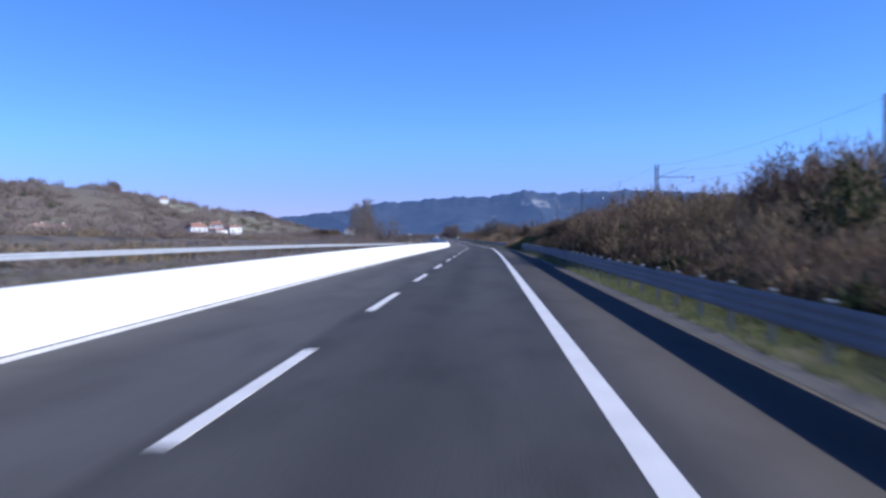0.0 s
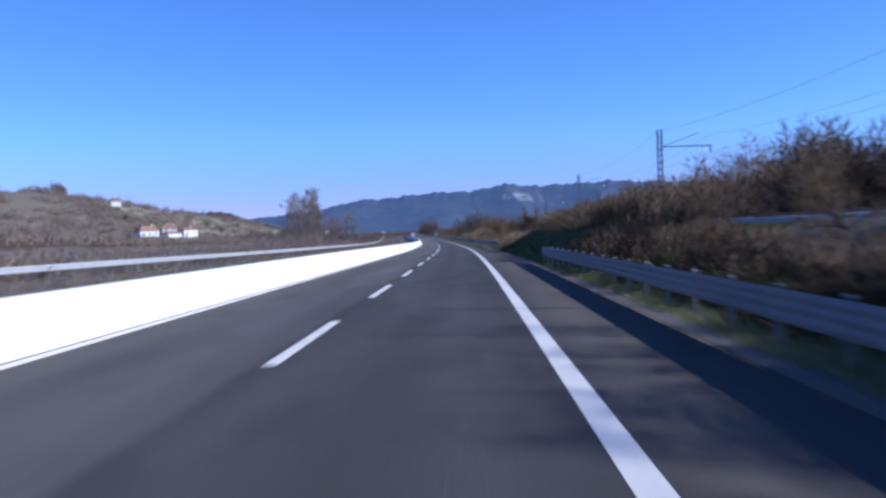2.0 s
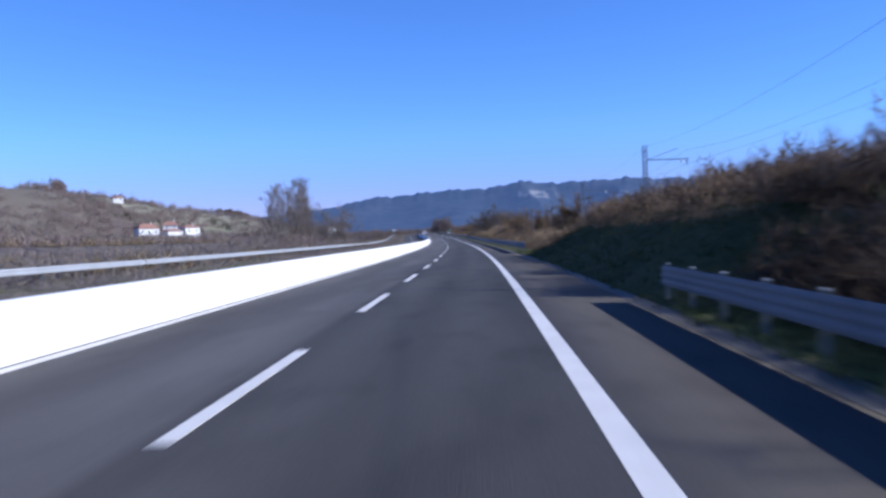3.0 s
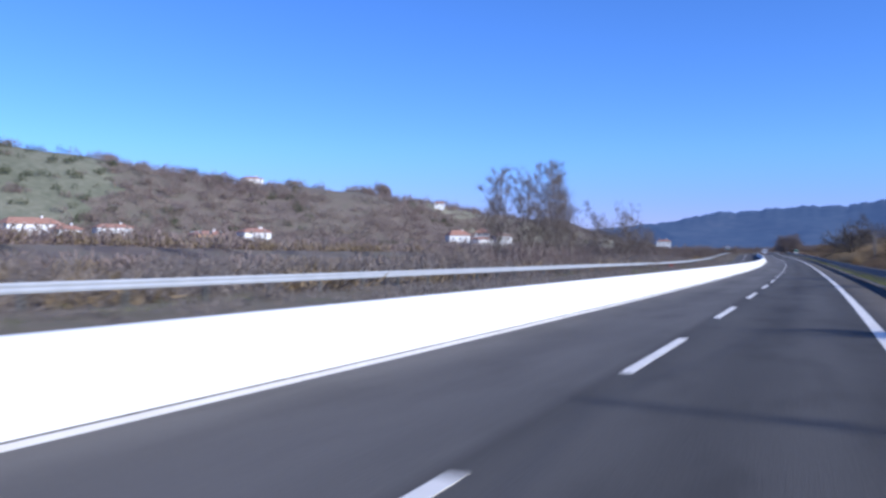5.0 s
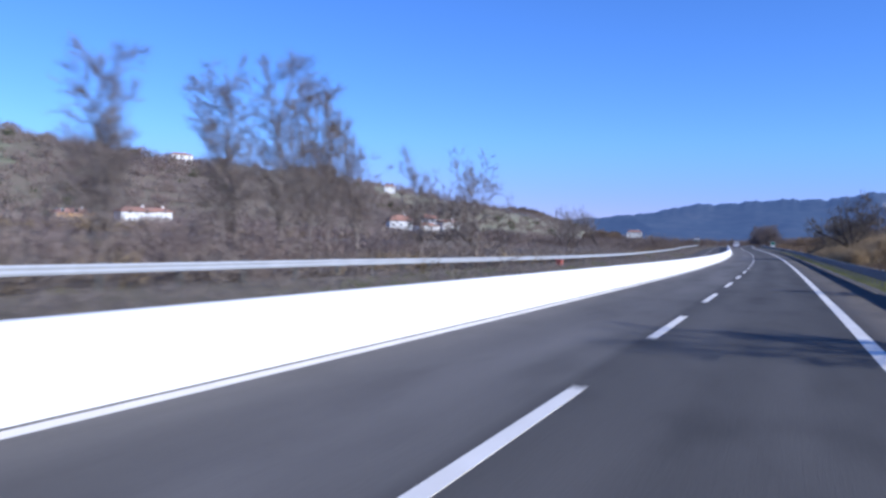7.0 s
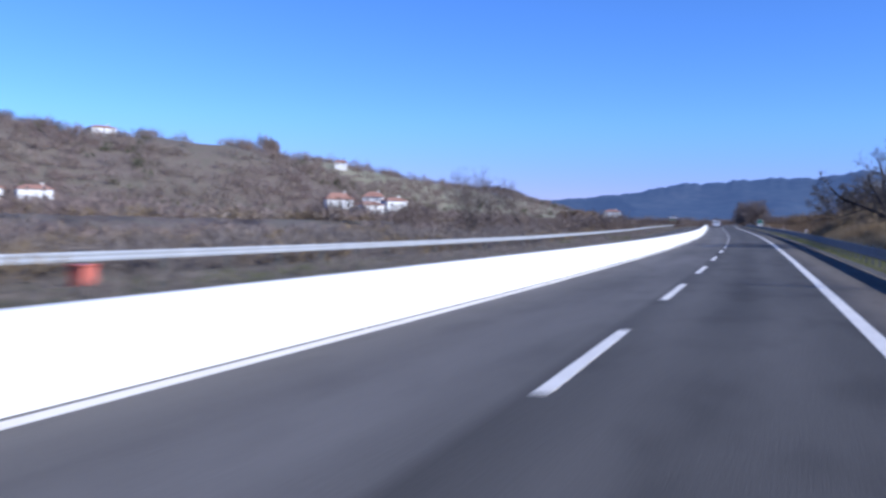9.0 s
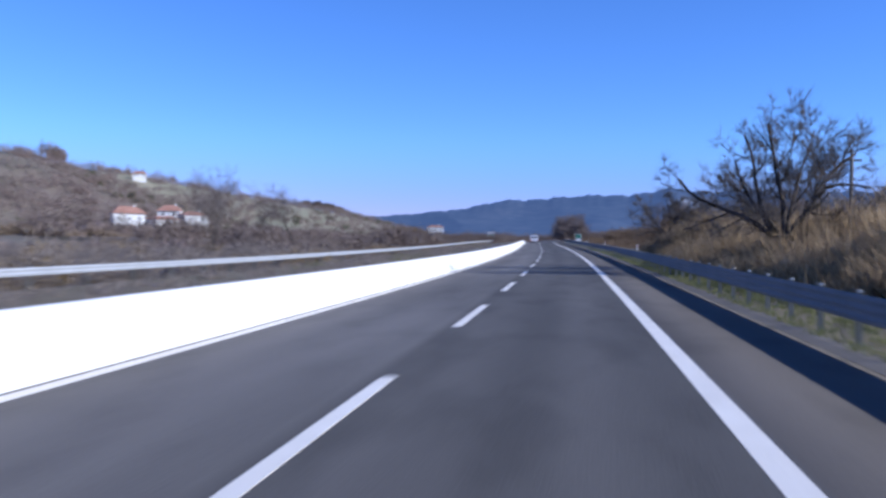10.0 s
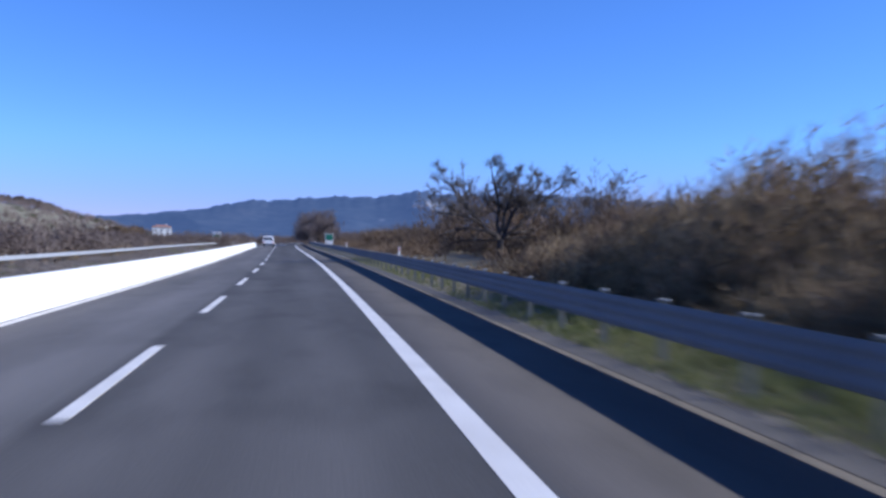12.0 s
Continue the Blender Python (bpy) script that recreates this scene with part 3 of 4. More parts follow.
stuff("scrub", [scrub_arrays(ground_at(s, u), 1.9 * rng.uniform(0.7, 1.4, len(s)), h, 42, 0.7, 0.10)], M_DRYTWIG, "low grey-brown winter scrub beyond the opposite carriageway", "shrubs")
s, u = scatter(260, -20, 640, -60, -19.5)
stuff("scrub", [scrub_arrays(ground_at(s, u), 1.3 * rng.uniform(0.7, 1.4, len(s)), rng.uniform(0.6, 1.8, len(s)), 50, 0.7, 0.08)], M_GREYTWIG, "pale grey leafless shrubs in the valley", "shrubs")

s, u = scatter(520, 120, 430, -34, -19.6)
h = rng.uniform(0.9, 1.9, len(s)) * np.interp(u, [-34, -24, -19.6], [1.4, 1.1, 0.6])
stuff("scrub", [scrub_arrays(ground_at(s, u), 1.5 * rng.uniform(0.7, 1.4, len(s)), h, 60, 0.6, 0.06)], M_GREYTWIG, "grey-brown brush close behind the far guardrail", "shrubs")
s, u = scatter(4200, 120, 760, -230, -42)
stuff("valley_scrub", [scrub_arrays(ground_at(s, u), 2.2 * rng.uniform(0.7, 1.4, len(s)), rng.uniform(1.0, 2.4, len(s)), 11, 0.9, 0.18)], M_HILLTWIG, "grey-brown winter scrub over the valley floor", "shrubs")

s, u = scatter(2600, -10, 560, -17.4, -11.9)
h = rng.uniform(0.12, 0.42, len(s)) * (0.9 + 0.5 * np.sin(s / 13) * np.sin(s / 3.7 + u))
stuff("verge_weeds", [scrub_arrays(roads(s, u, -0.28), 0.45 * rng.uniform(0.6, 1.5, len(s)), np.maximum(h, 0.1), 330, 0.26, 0.035, upright=0.8, hollow=0.0)], M_GREYTWIG, "dry grey-brown weeds on the verge below the far guardrail", "grass")
s, u = scatter(1500, -10, 560, -17.4, -11.9, lambda s, u: np.sin(s / 19) + np.sin(s / 7.3 + u) > 0.3)
stuff("verge_weeds", [scrub_arrays(roads(s, u, -0.28), 0.35 * rng.uniform(0.6, 1.5, len(s)), rng.uniform(0.1, 0.3, len(s)), 420, 0.2, 0.03, upright=0.9, hollow=0.0)], M_GRASS, "dull green grass on the verge below the far guardrail", "grass")

s, u = scatter(420, 400, 760, -70, -21)
stuff("valley_wood", [scrub_arrays(ground_at(s, u), 2.2 * rng.uniform(0.7, 1.4, len(s)), rng.uniform(1.2, 2.8, len(s)) * (1 + 0.9 * (np.sin(s / 31) > 0.55)), 26, 0.8, 0.13, upright=0.5)], M_WOOD, "mauve-brown bare trees along the far end of the valley", "trees")
s, u = scatter(420, 585, 800, -26, 34)
stuff("valley_wood", [scrub_arrays(ground_at(s, u), 2.0 * rng.uniform(0.7, 1.4, len(s)), rng.uniform(2.0, 4.5, len(s)) * np.where((np.abs(u + 3) < 13) & (s < 735), 0.0, 1.0) + 0.1, 26, 0.8, 0.13, upright=0.5)], M_WOOD, "mauve-brown bare trees where the road bends out of sight", "trees")

# bushes and small trees that cover the hillside
HOMES = [(-176, 626), (-184, 617), (-197, 612), (-190, 633), (-206, 434), (-214, 416), (-268, 423), (-262, 378), (-246, 379), (-362, 640), (-385, 625), (-268, 740), (-141, 940), (-245, 488)]


def clear_of_homes(x, y, r=15):
    ok = np.ones(len(x), bool)
    for hx, hy in HOMES:
        # open ground around each house and on its side towards the road
        ok &= (np.hypot(x - hx, y - hy) > r * 0.75) & (np.hypot(x - hx - 9, y - hy + 12) > r)
    return ok


def hill_scatter(n, x0, x1, y0, y1, low, keep=None):
    x, y = rng.uniform(x0, x1, n), rng.uniform(y0, y1, n)
    z = hill(x, y)
    ok = z > low
    ok &= clear_of_homes(x, y)
    if keep is not None:
        ok &= keep(x, y)
    return np.stack([x[ok], y[ok], z[ok] - 3.7], 1)


patch = lambda x, y: (rng.uniform(0, 1, len(x)) > 0.65 * smooth(620, 820, y)) & (~is_meadow(x, y) | (lumpy(x, y, 9, 2.0) > 0.45)) & (lumpy(x, y, 85, 1.0) > -0.75) & (lumpy(x, y, 33, 5.0) > -0.42 + 0.25 * np.sin(x * 0.9 + y * 1.3))
feet = hill_scatter(15000, -560, -150, 300, 1250, 1.0, patch)
k = len(feet)
stuff("hillside_scrub", [scrub_arrays(feet, rng.uniform(1.6, 4.2, k), rng.uniform(2.4, 5.6, k), 3.0, 1.2, 0.34)], M_HILLTWIG, "brown and grey leafless scrub on the hillside", "shrubs")
feet = hill_scatter(3600, -560, -150, 300, 1250, 1.0, lambda x, y: (lumpy(x, y, 60, 4.0) > 0.15) | (y < 520) & (lumpy(x, y, 40, 2.0) > -0.1))
k = len(feet)
stuff("hillside_trees", [scrub_arrays(feet, rng.uniform(1.2, 3.0, k), rng.uniform(2.2, 5.0, k), 5.0, 1.0, 0.36)], M_HILLGREEN, "dull green evergreen bushes dotted over the hillside", "shrubs")
# small woods of taller bare trees in the folds of the hill
feet = hill_scatter(1500, -520, -150, 380, 1150, 2.0, lambda x, y: (lumpy(x, y, 46, 7.0) > 0.35) & ~is_meadow(x, y))
k = len(feet)
stuff("hillside_wood", [scrub_arrays(feet, rng.uniform(1.8, 3.2, k), rng.uniform(5.0, 7.6, k), 4.0, 1.5, 0.26, upright=0.9)], M_HILLTWIG, "taller bare trees in the folds of the hillside", "trees")
# the round grove on the crest
gx, gy = rng.uniform(-299, -287, 9), rng.uniform(692, 708, 9)
stuff("crest_grove", [scrub_arrays(np.stack([gx, gy, hill(gx, gy) - 1], 1), rng.uniform(2.5, 4, 9), rng.uniform(5.5, 8.0, 9), 9, 1.2, 0.4)], M_HILLTWIG, "round grove of dark trees on the crest of the hill", "trees")

# hedge on the last rise of the hill and the dark trees beside the far house
hx, hy = rng.uniform(-292, -272, 34), rng.uniform(1062, 1152, 34)
stuff("crest_hedge", [scrub_arrays(np.stack([hx, hy, hill(hx, hy) - 3.2], 1), rng.uniform(2.5, 4.5, 34), rng.uniform(3.0, 6.0, 34), 14, 1.4, 0.5)], M_WOOD, "brown hedge along the last rise of the hill", "shrubs")
hx, hy = rng.uniform(-178, -152, 16), rng.uniform(915, 950, 16)
stuff("bare_grove", [scrub_arrays(np.stack([hx, hy, np.full(16, -2.9)], 1), rng.uniform(2.5, 4.5, 16), rng.uniform(5.0, 9.5, 16), 26, 1.4, 0.4)], M_TWIG, "dark brown leafless trees beside the far white house", "trees")

# grass of the verges: tufts of blades
s, u = scatter(20000, -15, 420, 6.56, 8.0, lambda s, u: (s < 119) | (s > 168) & (rng.uniform(0, 1, len(s)) > 0.5 * smooth(230, 260, s) * (1 - smooth(335, 350, s)) + 0.75 * smooth(362, 380, s)))
u = 6.56 + (u - 6.56) ** 1.5 / 1.44 ** 0.5
h = rng.uniform(0.04, 0.10, len(s)) * np.interp(u, [6.56, 6.9, 8.0], [0.35, 1.0, 2.4]) * (0.85 + 0.3 * np.sin(s / 5.1))
stuff("verge_grass", [scrub_arrays(roads(s, u, 0.0), 0.10 * rng.uniform(0.7, 1.4, len(s)), h, 7500, 0.11, 0.018, upright=0.95, hollow=0.0)], M_GRASS, "tufted yellow-green grass under the guardrail", "grass")
# blades take the darker leaf colour, which paints in the mound's shade
s, u = scatter(1900, 106, 178, 6.3, 11)
stuff("shaded_mound_grass", [scrub_arrays(ground_at(s, u), 0.22 * rng.uniform(0.7, 1.4, len(s)), rng.uniform(0.06, 0.16, len(s)), 700, 0.13, 0.03, upright=0.9, hollow=0.0)], M_LEAF, "green grass on the mound beside the road, darkened as in shade", "grass")


# bare trees
def tubes(segs, sides, joined=False):
    """Tapered tubes from rows of (x0, y0, z0, x1, y1, z1, r0, r1)."""
    a, b, r0, r1 = segs[:, :3], segs[:, 3:6], segs[:, 6], segs[:, 7]
    d = b - a
    d = d / (np.linalg.norm(d, axis=1, keepdims=True) + 1e-9)
    ref = np.where(np.abs(d[:, 2:3]) > 0.9, np.array([[1.0, 0, 0]]), np.array([[0, 0, 1.0]]))
    p = np.cross(d, ref)
    p /= np.linalg.norm(p, axis=1, keepdims=True) + 1e-9
    q = np.cross(d, p)
    ang = np.arange(sides) * 2 * np.pi / sides
    ring = p[:, None] * np.cos(ang)[None, :, None] + q[:, None] * np.sin(ang)[None, :, None]
    v = np.concatenate([a[:, None] + ring * r0[:, None, None], b[:, None] + ring * r1[:, None, None]], 1).reshape(-1, 3)
    n = np.arange(len(segs))[:, None] * 2 * sides
    i = np.arange(sides)[None]
    j = (i + 1) % sides
    f = np.stack([n + i, n + j, n + sides + j, n + sides + i], -1).reshape(-1, 4)
    if joined:
        # each piece grows out of the end of the one before it
        ends = {tuple(np.round(e, 4)): k for k, e in enumerate(b)}
        ties = []
        for k, e in enumerate(a):
            p0 = ends.get(tuple(np.round(e, 4)))
            if p0 is not None:
                c, d0 = p0 * 2 * sides + sides, k * 2 * sides
                ties += [(c + m, c + (m + 1) % sides, d0 + (m + 1) % sides, d0 + m) for m in range(sides)]
        f = np.concatenate([f, np.array(ties, int).reshape(-1, 4)])
    return v, f


def grow(seed, height, spread, forks, trunk_r, first, depth=6, crook=0.28, lift=0.25, fork=0.62, limbs=3):
    """Limbs of a bare tree as tube rows, thick ones and thin ones apart."""
    g = random.Random(seed)
    thick, thin = [], []

    def limb(p, d, length, r, level):
        steps = 3 if level < 3 else 2
        for i in range(steps):
            d = (d + Vector((g.gauss(0, crook), g.gauss(0, crook), g.gauss(0, crook * 0.7) + lift * 0.25 * (level > 1)))).normalized()
            q = p + d * length / steps
            r1 = r * (0.86 if level < 4 else 0.7)
            (thick if level < limbs else thin).append((*p, *q, r, r1))
            p, r = q, r1
            if level and level < depth - 1 and i < steps - 1 and g.random() < 0.75:
                turn(p, d, length, r * 0.6, level + 1, 0.62)
        if level < depth - 1:
            for _ in range(2 if level else forks):
                turn(p, d, length, r * (0.72 if level else 0.62), level + 1, 0.74 if level else 1.0)

    def turn(p, d, length, r, level, shrink):
        wide = spread if level == 1 else fork
        a = g.uniform(0, 2 * math.pi)
        across = d.orthogonal().normalized()
        across.rotate(Matrix.Rotation(a, 3, d))
        nd = (d * math.cos(wide * g.uniform(0.7, 1.2)) + across * math.sin(wide * g.uniform(0.7, 1.2))).normalized()
        nd.z = nd.z * 0.9 + 0.08
        base = height * 0.36 if level == 1 else length
        limb(p, nd.normalized(), base * shrink * g.uniform(0.75, 1.1), max(r, 0.008), level)

    limb(Vector((0, 0, -0.3)), Vector((0, 0, 1)), first, trunk_r, 0)
    return np.array(thick), np.array(thin)


def fine_twigs(thin, per, length, width, seed):
    g = np.random.default_rng(seed)
    tips = thin[thin[:, 7] < np.quantile(thin[:, 7], 0.75)]
    idx = np.repeat(np.arange(len(tips)), per)
    a = g.uniform(0, 1, (len(idx), 1))
    base = tips[idx, :3] * (1 - a) + tips[idx, 3:6] * a
    way = tips[idx, 3:6] - tips[idx, :3]
    way = way / (np.linalg.norm(way, axis=1, keepdims=True) + 1e-9) + g.normal(0, 0.34, (len(idx), 3))
    way /= np.linalg.norm(way, axis=1, keepdims=True)
    return spikes(base, way, length * g.uniform(0.5, 1.2, len(idx)), width * g.uniform(0.6, 1.3, len(idx)), g.normal(size=(len(idx), 3)))


def bare_tree(seed, m, height, spread=0.7, forks=4, trunk_r=0.25, first=1.5, label="leafless tree with a spreading crown", group="", depth=6, crook=0.28, material=None, per=3, twig=0.5, wide=0.016, stout=1.0, fork=0.62, bark=None, limbs=3, clear=0.0):
    thick, thin = grow(seed, height, spread, forks, trunk_r, first, depth, crook, fork=fork, limbs=limbs)
    # fit the crown to the height asked for
    k = height / max(thin[:, 5].max(), 0.1)
    thick[:, :6] *= k
    thin[:, :6] *= k
    if clear:
        # the lower limbs are bare of side growth
        low = clear * height * (0.7 + 0.3 * np.sin(thin[:, 0] * 3 + thin[:, 1] * 2))
        thin = thin[thin[:, 2] > low]
        thick = thick[thick[:, 6] > np.where(thick[:, 2] > clear * height * 0.9, 0.0, 0.07)]
    tree = tagged(thing("bare_tree", m), label, "tree", group)
    part("trunk", mesh_from("trunk", *tubes(thick, 6, True), bark or M_BARK), tree)
    thin[:, 6:] *= stout
    tv, tf = tubes(thin, 3)
    tri = np.concatenate([tf[:, [0, 1, 2]], tf[:, [0, 2, 3]]])
    sv, sf = fine_twigs(thin, per, twig, wide, seed)
    part("crown", mesh_from("crown", np.concatenate([tv, sv]), np.concatenate([tri, sf + len(tv)]), material or M_BARK), tree)
    return tree


def branching(stems, seed, levels=4, sides=(9, 7, 5), shrink=(0.55, 0.5, 0.5), angle=0.75, gnarl=0.13, pull=(0.0, -0.03, -0.05, -0.05), begin=0.22):
    """Tube rows of limbs that bear side limbs on their way: stems are (place, direction, length, radius)."""
    g = random.Random(seed)
    thick, thin = [], []

    def limb(p, d, length, r, level):
        n = (8, 6, 4, 3)[min(level, 3)]
        for i in range(n):
            d = (d + Vector((g.gauss(0, gnarl), g.gauss(0, gnarl), g.gauss(0, gnarl) + pull[min(level, 3)]))).normalized()
            q = p + d * length / n
            r1 = max(r * (1 - 0.85 / n), 0.004)
            (thick if level < 2 else thin).append((*p, *q, r, r1))
            p, r = q, r1
            done = (i + 1) / n
            if level < levels - 1 and done > begin * (level == 0):
                want = sides[min(level, 2)] / n * (1.45 - 0.9 * done)
                for _ in range(int(want) + (g.random() < want % 1)):
                    across = d.orthogonal().normalized()
                    across.rotate(Matrix.Rotation(g.uniform(0, 2 * math.pi), 3, d))
                    a = angle * g.uniform(0.7, 1.35)
                    limb(p, (d * math.cos(a) + across * math.sin(a)).normalized(), length * shrink[min(level, 2)] * g.uniform(0.55, 1.15) * (1.15 - 0.55 * done), r * (0.5, 0.6, 0.7)[min(level, 2)], level + 1)

    for place, d, length, r in stems:
        limb(Vector(place), Vector(d).normalized(), length, r, 0)
    return np.array(thick), np.array(thin)


def limbed_tree(seed, m, rows, label, group="", per=4, twig=0.5, wide=0.014, bark=None, material=None):
    thick, thin = rows
    tree = tagged(thing("bare_tree", m), label, "tree", group)
    part("trunk", mesh_from("trunk", *tubes(thick, 6, True), bark or M_BARK), tree)
    tv, tf = tubes(thin, 3)
    tri = np.concatenate([tf[:, [0, 1, 2]], tf[:, [0, 2, 3]]])
    sv, sf = fine_twigs(thin, per, twig, wide, seed)
    part("crown", mesh_from("crown", np.concatenate([tv, sv]), np.concatenate([tri, sf + len(tv)]), material or M_FINETWIG), tree)
    return tree


def fan_tree(seed, m, trunk, fan, label, **kw):
    """A short stout trunk that opens into a fan of arching limbs: fan holds (lean across, lean along, length, radius)."""
    g = random.Random(seed)
    stems = []
    for across, along, length, r in fan:
        d = (math.sin(radians(across)), math.sin(radians(along)), math.cos(radians(across)))
        stems.append(((0, 0, trunk), d, length * g.uniform(0.94, 1.06), r))
    thick, thin = branching(stems, seed, sides=(11, 6, 4), shrink=(0.44, 0.55, 0.7), angle=0.75, gnarl=0.15, pull=(-0.045, 0.04, 0.02, -0.03), begin=0.32)
    # the inner crown is open: side growth starts well above the fork
    thin = thin[thin[:, 2] > trunk + 0.9 + 0.25 * np.abs(thin[:, 0])]
    # the bole swells at its foot and where the limbs part
    bole = [(0, 0, -0.4, 0.02, 0.02, 0.25, 0.42, 0.31), (0.02, 0.02, 0.25, 0.03, -0.02, trunk * 0.7, 0.31, 0.29), (0.03, -0.02, trunk * 0.7, 0, 0, trunk, 0.29, 0.24)]
    return limbed_tree(seed, m, (np.concatenate([np.array(bole), thick]), thin), label, **kw)


def slender_tree(seed, m, height, label, group, girth=0.08, stems=1, **kw):
    """A tall bare tree with a straight leader and steep side limbs."""
    g = random.Random(seed)
    rows = [((0, 0, -0.3), (g.gauss(0, 0.035) + 0.05 * i * (-1) ** i, g.gauss(0, 0.07), 1), height * g.uniform(0.86, 1.0) if i else height, girth) for i in range(stems)]
    thick, thin = branching(rows, seed, sides=(22, 6, 3), shrink=(0.32, 0.55, 0.7), angle=0.55, gnarl=0.05, pull=(0.02, 0.03, 0.02, 0.0), begin=0.24)
    foot = np.array([(0, 0, -0.7, 0, 0, -0.3, girth * 1.3, girth * 1.1)])
    return limbed_tree(seed, m, (np.concatenate([foot, thick]), thin), label, group, **kw)


def ground_pose(s, u, turn=0.0, dz=0.0):
    x, y, z = ground_at(s, u)
    return pose(x, y, z + dz, 0, 0, turn)


def place_at(x, y, z, turn=0.0):
    return pose(x, y, z, 0, 0, turn)


fan_tree(BIG, place_at(4.3, 338.4, -2.3, 0), 1.5, [(-52, 10, 5.6, 0.15), (-62, -30, 4.6, 0.11), (-20, 8, 5.6, 0.14), (-32, -20, 5.0, 0.11), (-6, -6, 5.8, 0.15), (10, 25, 5.4, 0.12), (22, -12, 5.4, 0.14), (46, 6, 5.6, 0.15), (60, -24, 4.8, 0.11), (-80, 14, 3.7, 0.055), (82, -10, 3.9, 0.06)],
         "old leafless tree with dark arching limbs among golden reeds", per=4, twig=0.55, wide=0.011)
# added, mostly out of view, for the shade its crown lays on the road
bare_tree(61, ground_pose(344.6, 15.2, 20), 9.6, 0.85, 6, 0.3, 1.8, "added leafless tree whose broad crown shades the road", depth=7, per=16, twig=0.75, wide=0.016, stout=1.1, limbs=4, clear=0.5, material=M_FINETWIG)
fan_tree(TWO, place_at(3.4, 415.3, -2.5, 0), 2.0, [(-52, 8, 6.8, 0.17), (-66, -20, 6.6, 0.14), (-30, -14, 5.7, 0.17), (-9, 14, 5.0, 0.16), (12, -10, 5.0, 0.17), (31, 12, 5.7, 0.17), (52, -6, 6.8, 0.17), (66, 16, 6.6, 0.14), (-84, 0, 5.0, 0.1), (84, 12, 5.0, 0.1)],
         "leafless tree with a wide low crown behind the guardrail", per=7, twig=0.65, wide=0.016)
bare_tree(23, place_at(9.5, 425.0, -2.5, 70), 9.0, 0.6, 5, 0.2, 1.5, "smaller leafless tree beside the railway", depth=6, per=8, wide=0.03, material=M_FINETWIG)
bare_tree(33, ground_pose(176.8, 12.4), 3.8, 0.5, 5, 0.12, 1.0, "small brown leafless tree on the verge", depth=6, crook=0.2, per=8, wide=0.02, fork=0.45, material=M_TWIG)
for i, (s, u, h) in enumerate(((210, 11.5, 5.0), (227, 11.5, 5.2), (250, 12.0, 5.0))):
    bare_tree(140 + i, ground_pose(s, u), h, 0.4, 4, 0.16, 1.4, "russet leafless tree behind the guardrail", "verge trees", depth=6, crook=0.18, material=M_TWIG, per=8, wide=0.022, fork=0.5)
for i, (s, u, h) in enumerate(((95.0, 12.0, 3.3), (102.0, 12.6, 3.6), (107.0, 12.2, 3.6))):
    bare_tree(170 + i, ground_pose(s, u, 60 * i), h, 0.9, 5, 0.09, 1.6, "small brown leafless tree beside the railway bed", "bank trees", depth=6, crook=0.25, material=M_TWIG, per=3, twig=0.4, wide=0.014, clear=0.45)
bare_tree(31, ground_pose(293, 13.2), 6.4, 0.7, 4, 0.2, 1.4, "leafless tree beside the railway", depth=6)
for i, (s, u, h) in enumerate(((548, 8.0, 7.4), (558, 9.6, 8.2), (566, 7.8, 8.4), (575, 9.2, 8.8), (584, 7.6, 8.6), (561, 12.0, 7.6), (592, 9.0, 8.6))):
    bare_tree(60 + i, ground_pose(s, u), h, 0.5, 5, 0.2, 0.8, "mauve-brown leafless tree in a roadside clump", "roadside clump", depth=6, material=M_CLUMP, per=14, twig=0.9, wide=0.045, stout=2)
for i, (s, u, h) in enumerate(((446, 27, 8.5), (455, 30, 9.0), (463, 26, 8.0), (472, 33, 9.5), (484, 29, 9.0), (496, 34, 9.5), (438, 33, 8.0))):
    bare_tree(160 + i, ground_pose(s, u, 40 * i), h, 0.5, 5, 0.18, 1.5, "brown leafless tree beyond the railway", "trees beyond the railway", depth=6, per=8, twig=0.8, wide=0.04, material=M_TWIG)
# tall row beyond the opposite carriageway
for i, (x, y, h, stems) in enumerate(((-31.0, 243, 10.3, 2), (-31.6, 244.5, 9.0, 1), (-30.5, 252, 9.6, 1), (-31.5, 254, 10.6, 2), (-30.0, 256, 11.4, 1), (-31.0, 258, 12.0, 2), (-30.0, 260, 11.8, 2), (-30.5, 263, 11.0, 2), (-29.8, 266, 9.4, 2), (-27.5, 272, 8.0, 1))):
    slender_tree(80 + i, place_at(x, y, -2.3, 50 * i), h, "tall slender leafless tree in a row beyond the motorway", "tall bare row", stems=stems, material=M_GREYTWIG, bark=M_GREYTWIG, per=7, twig=0.8, wide=0.0075)
# brown brush round the feet of the row
s, u = scatter(130, 232, 292, -36, -25)
stuff("scrub", [scrub_arrays(ground_at(s, u), 1.5 * rng.uniform(0.7, 1.3, len(s)), rng.uniform(1.8, 4.2, len(s)), 60, 0.7, 0.05)], M_HILLTWIG, "grey-brown leafless brush round the feet of the tall row", "shrubs")
bare_tree(95, place_at(-25.0, 277, -2.4, 30), 9.2, 0.9, 6, 0.2, 1.5, "leafless round-crowned tree beyond the motorway", depth=6, material=M_GREYTWIG, per=18, twig=0.7, wide=0.016, stout=0.8, bark=M_GREYTWIG)
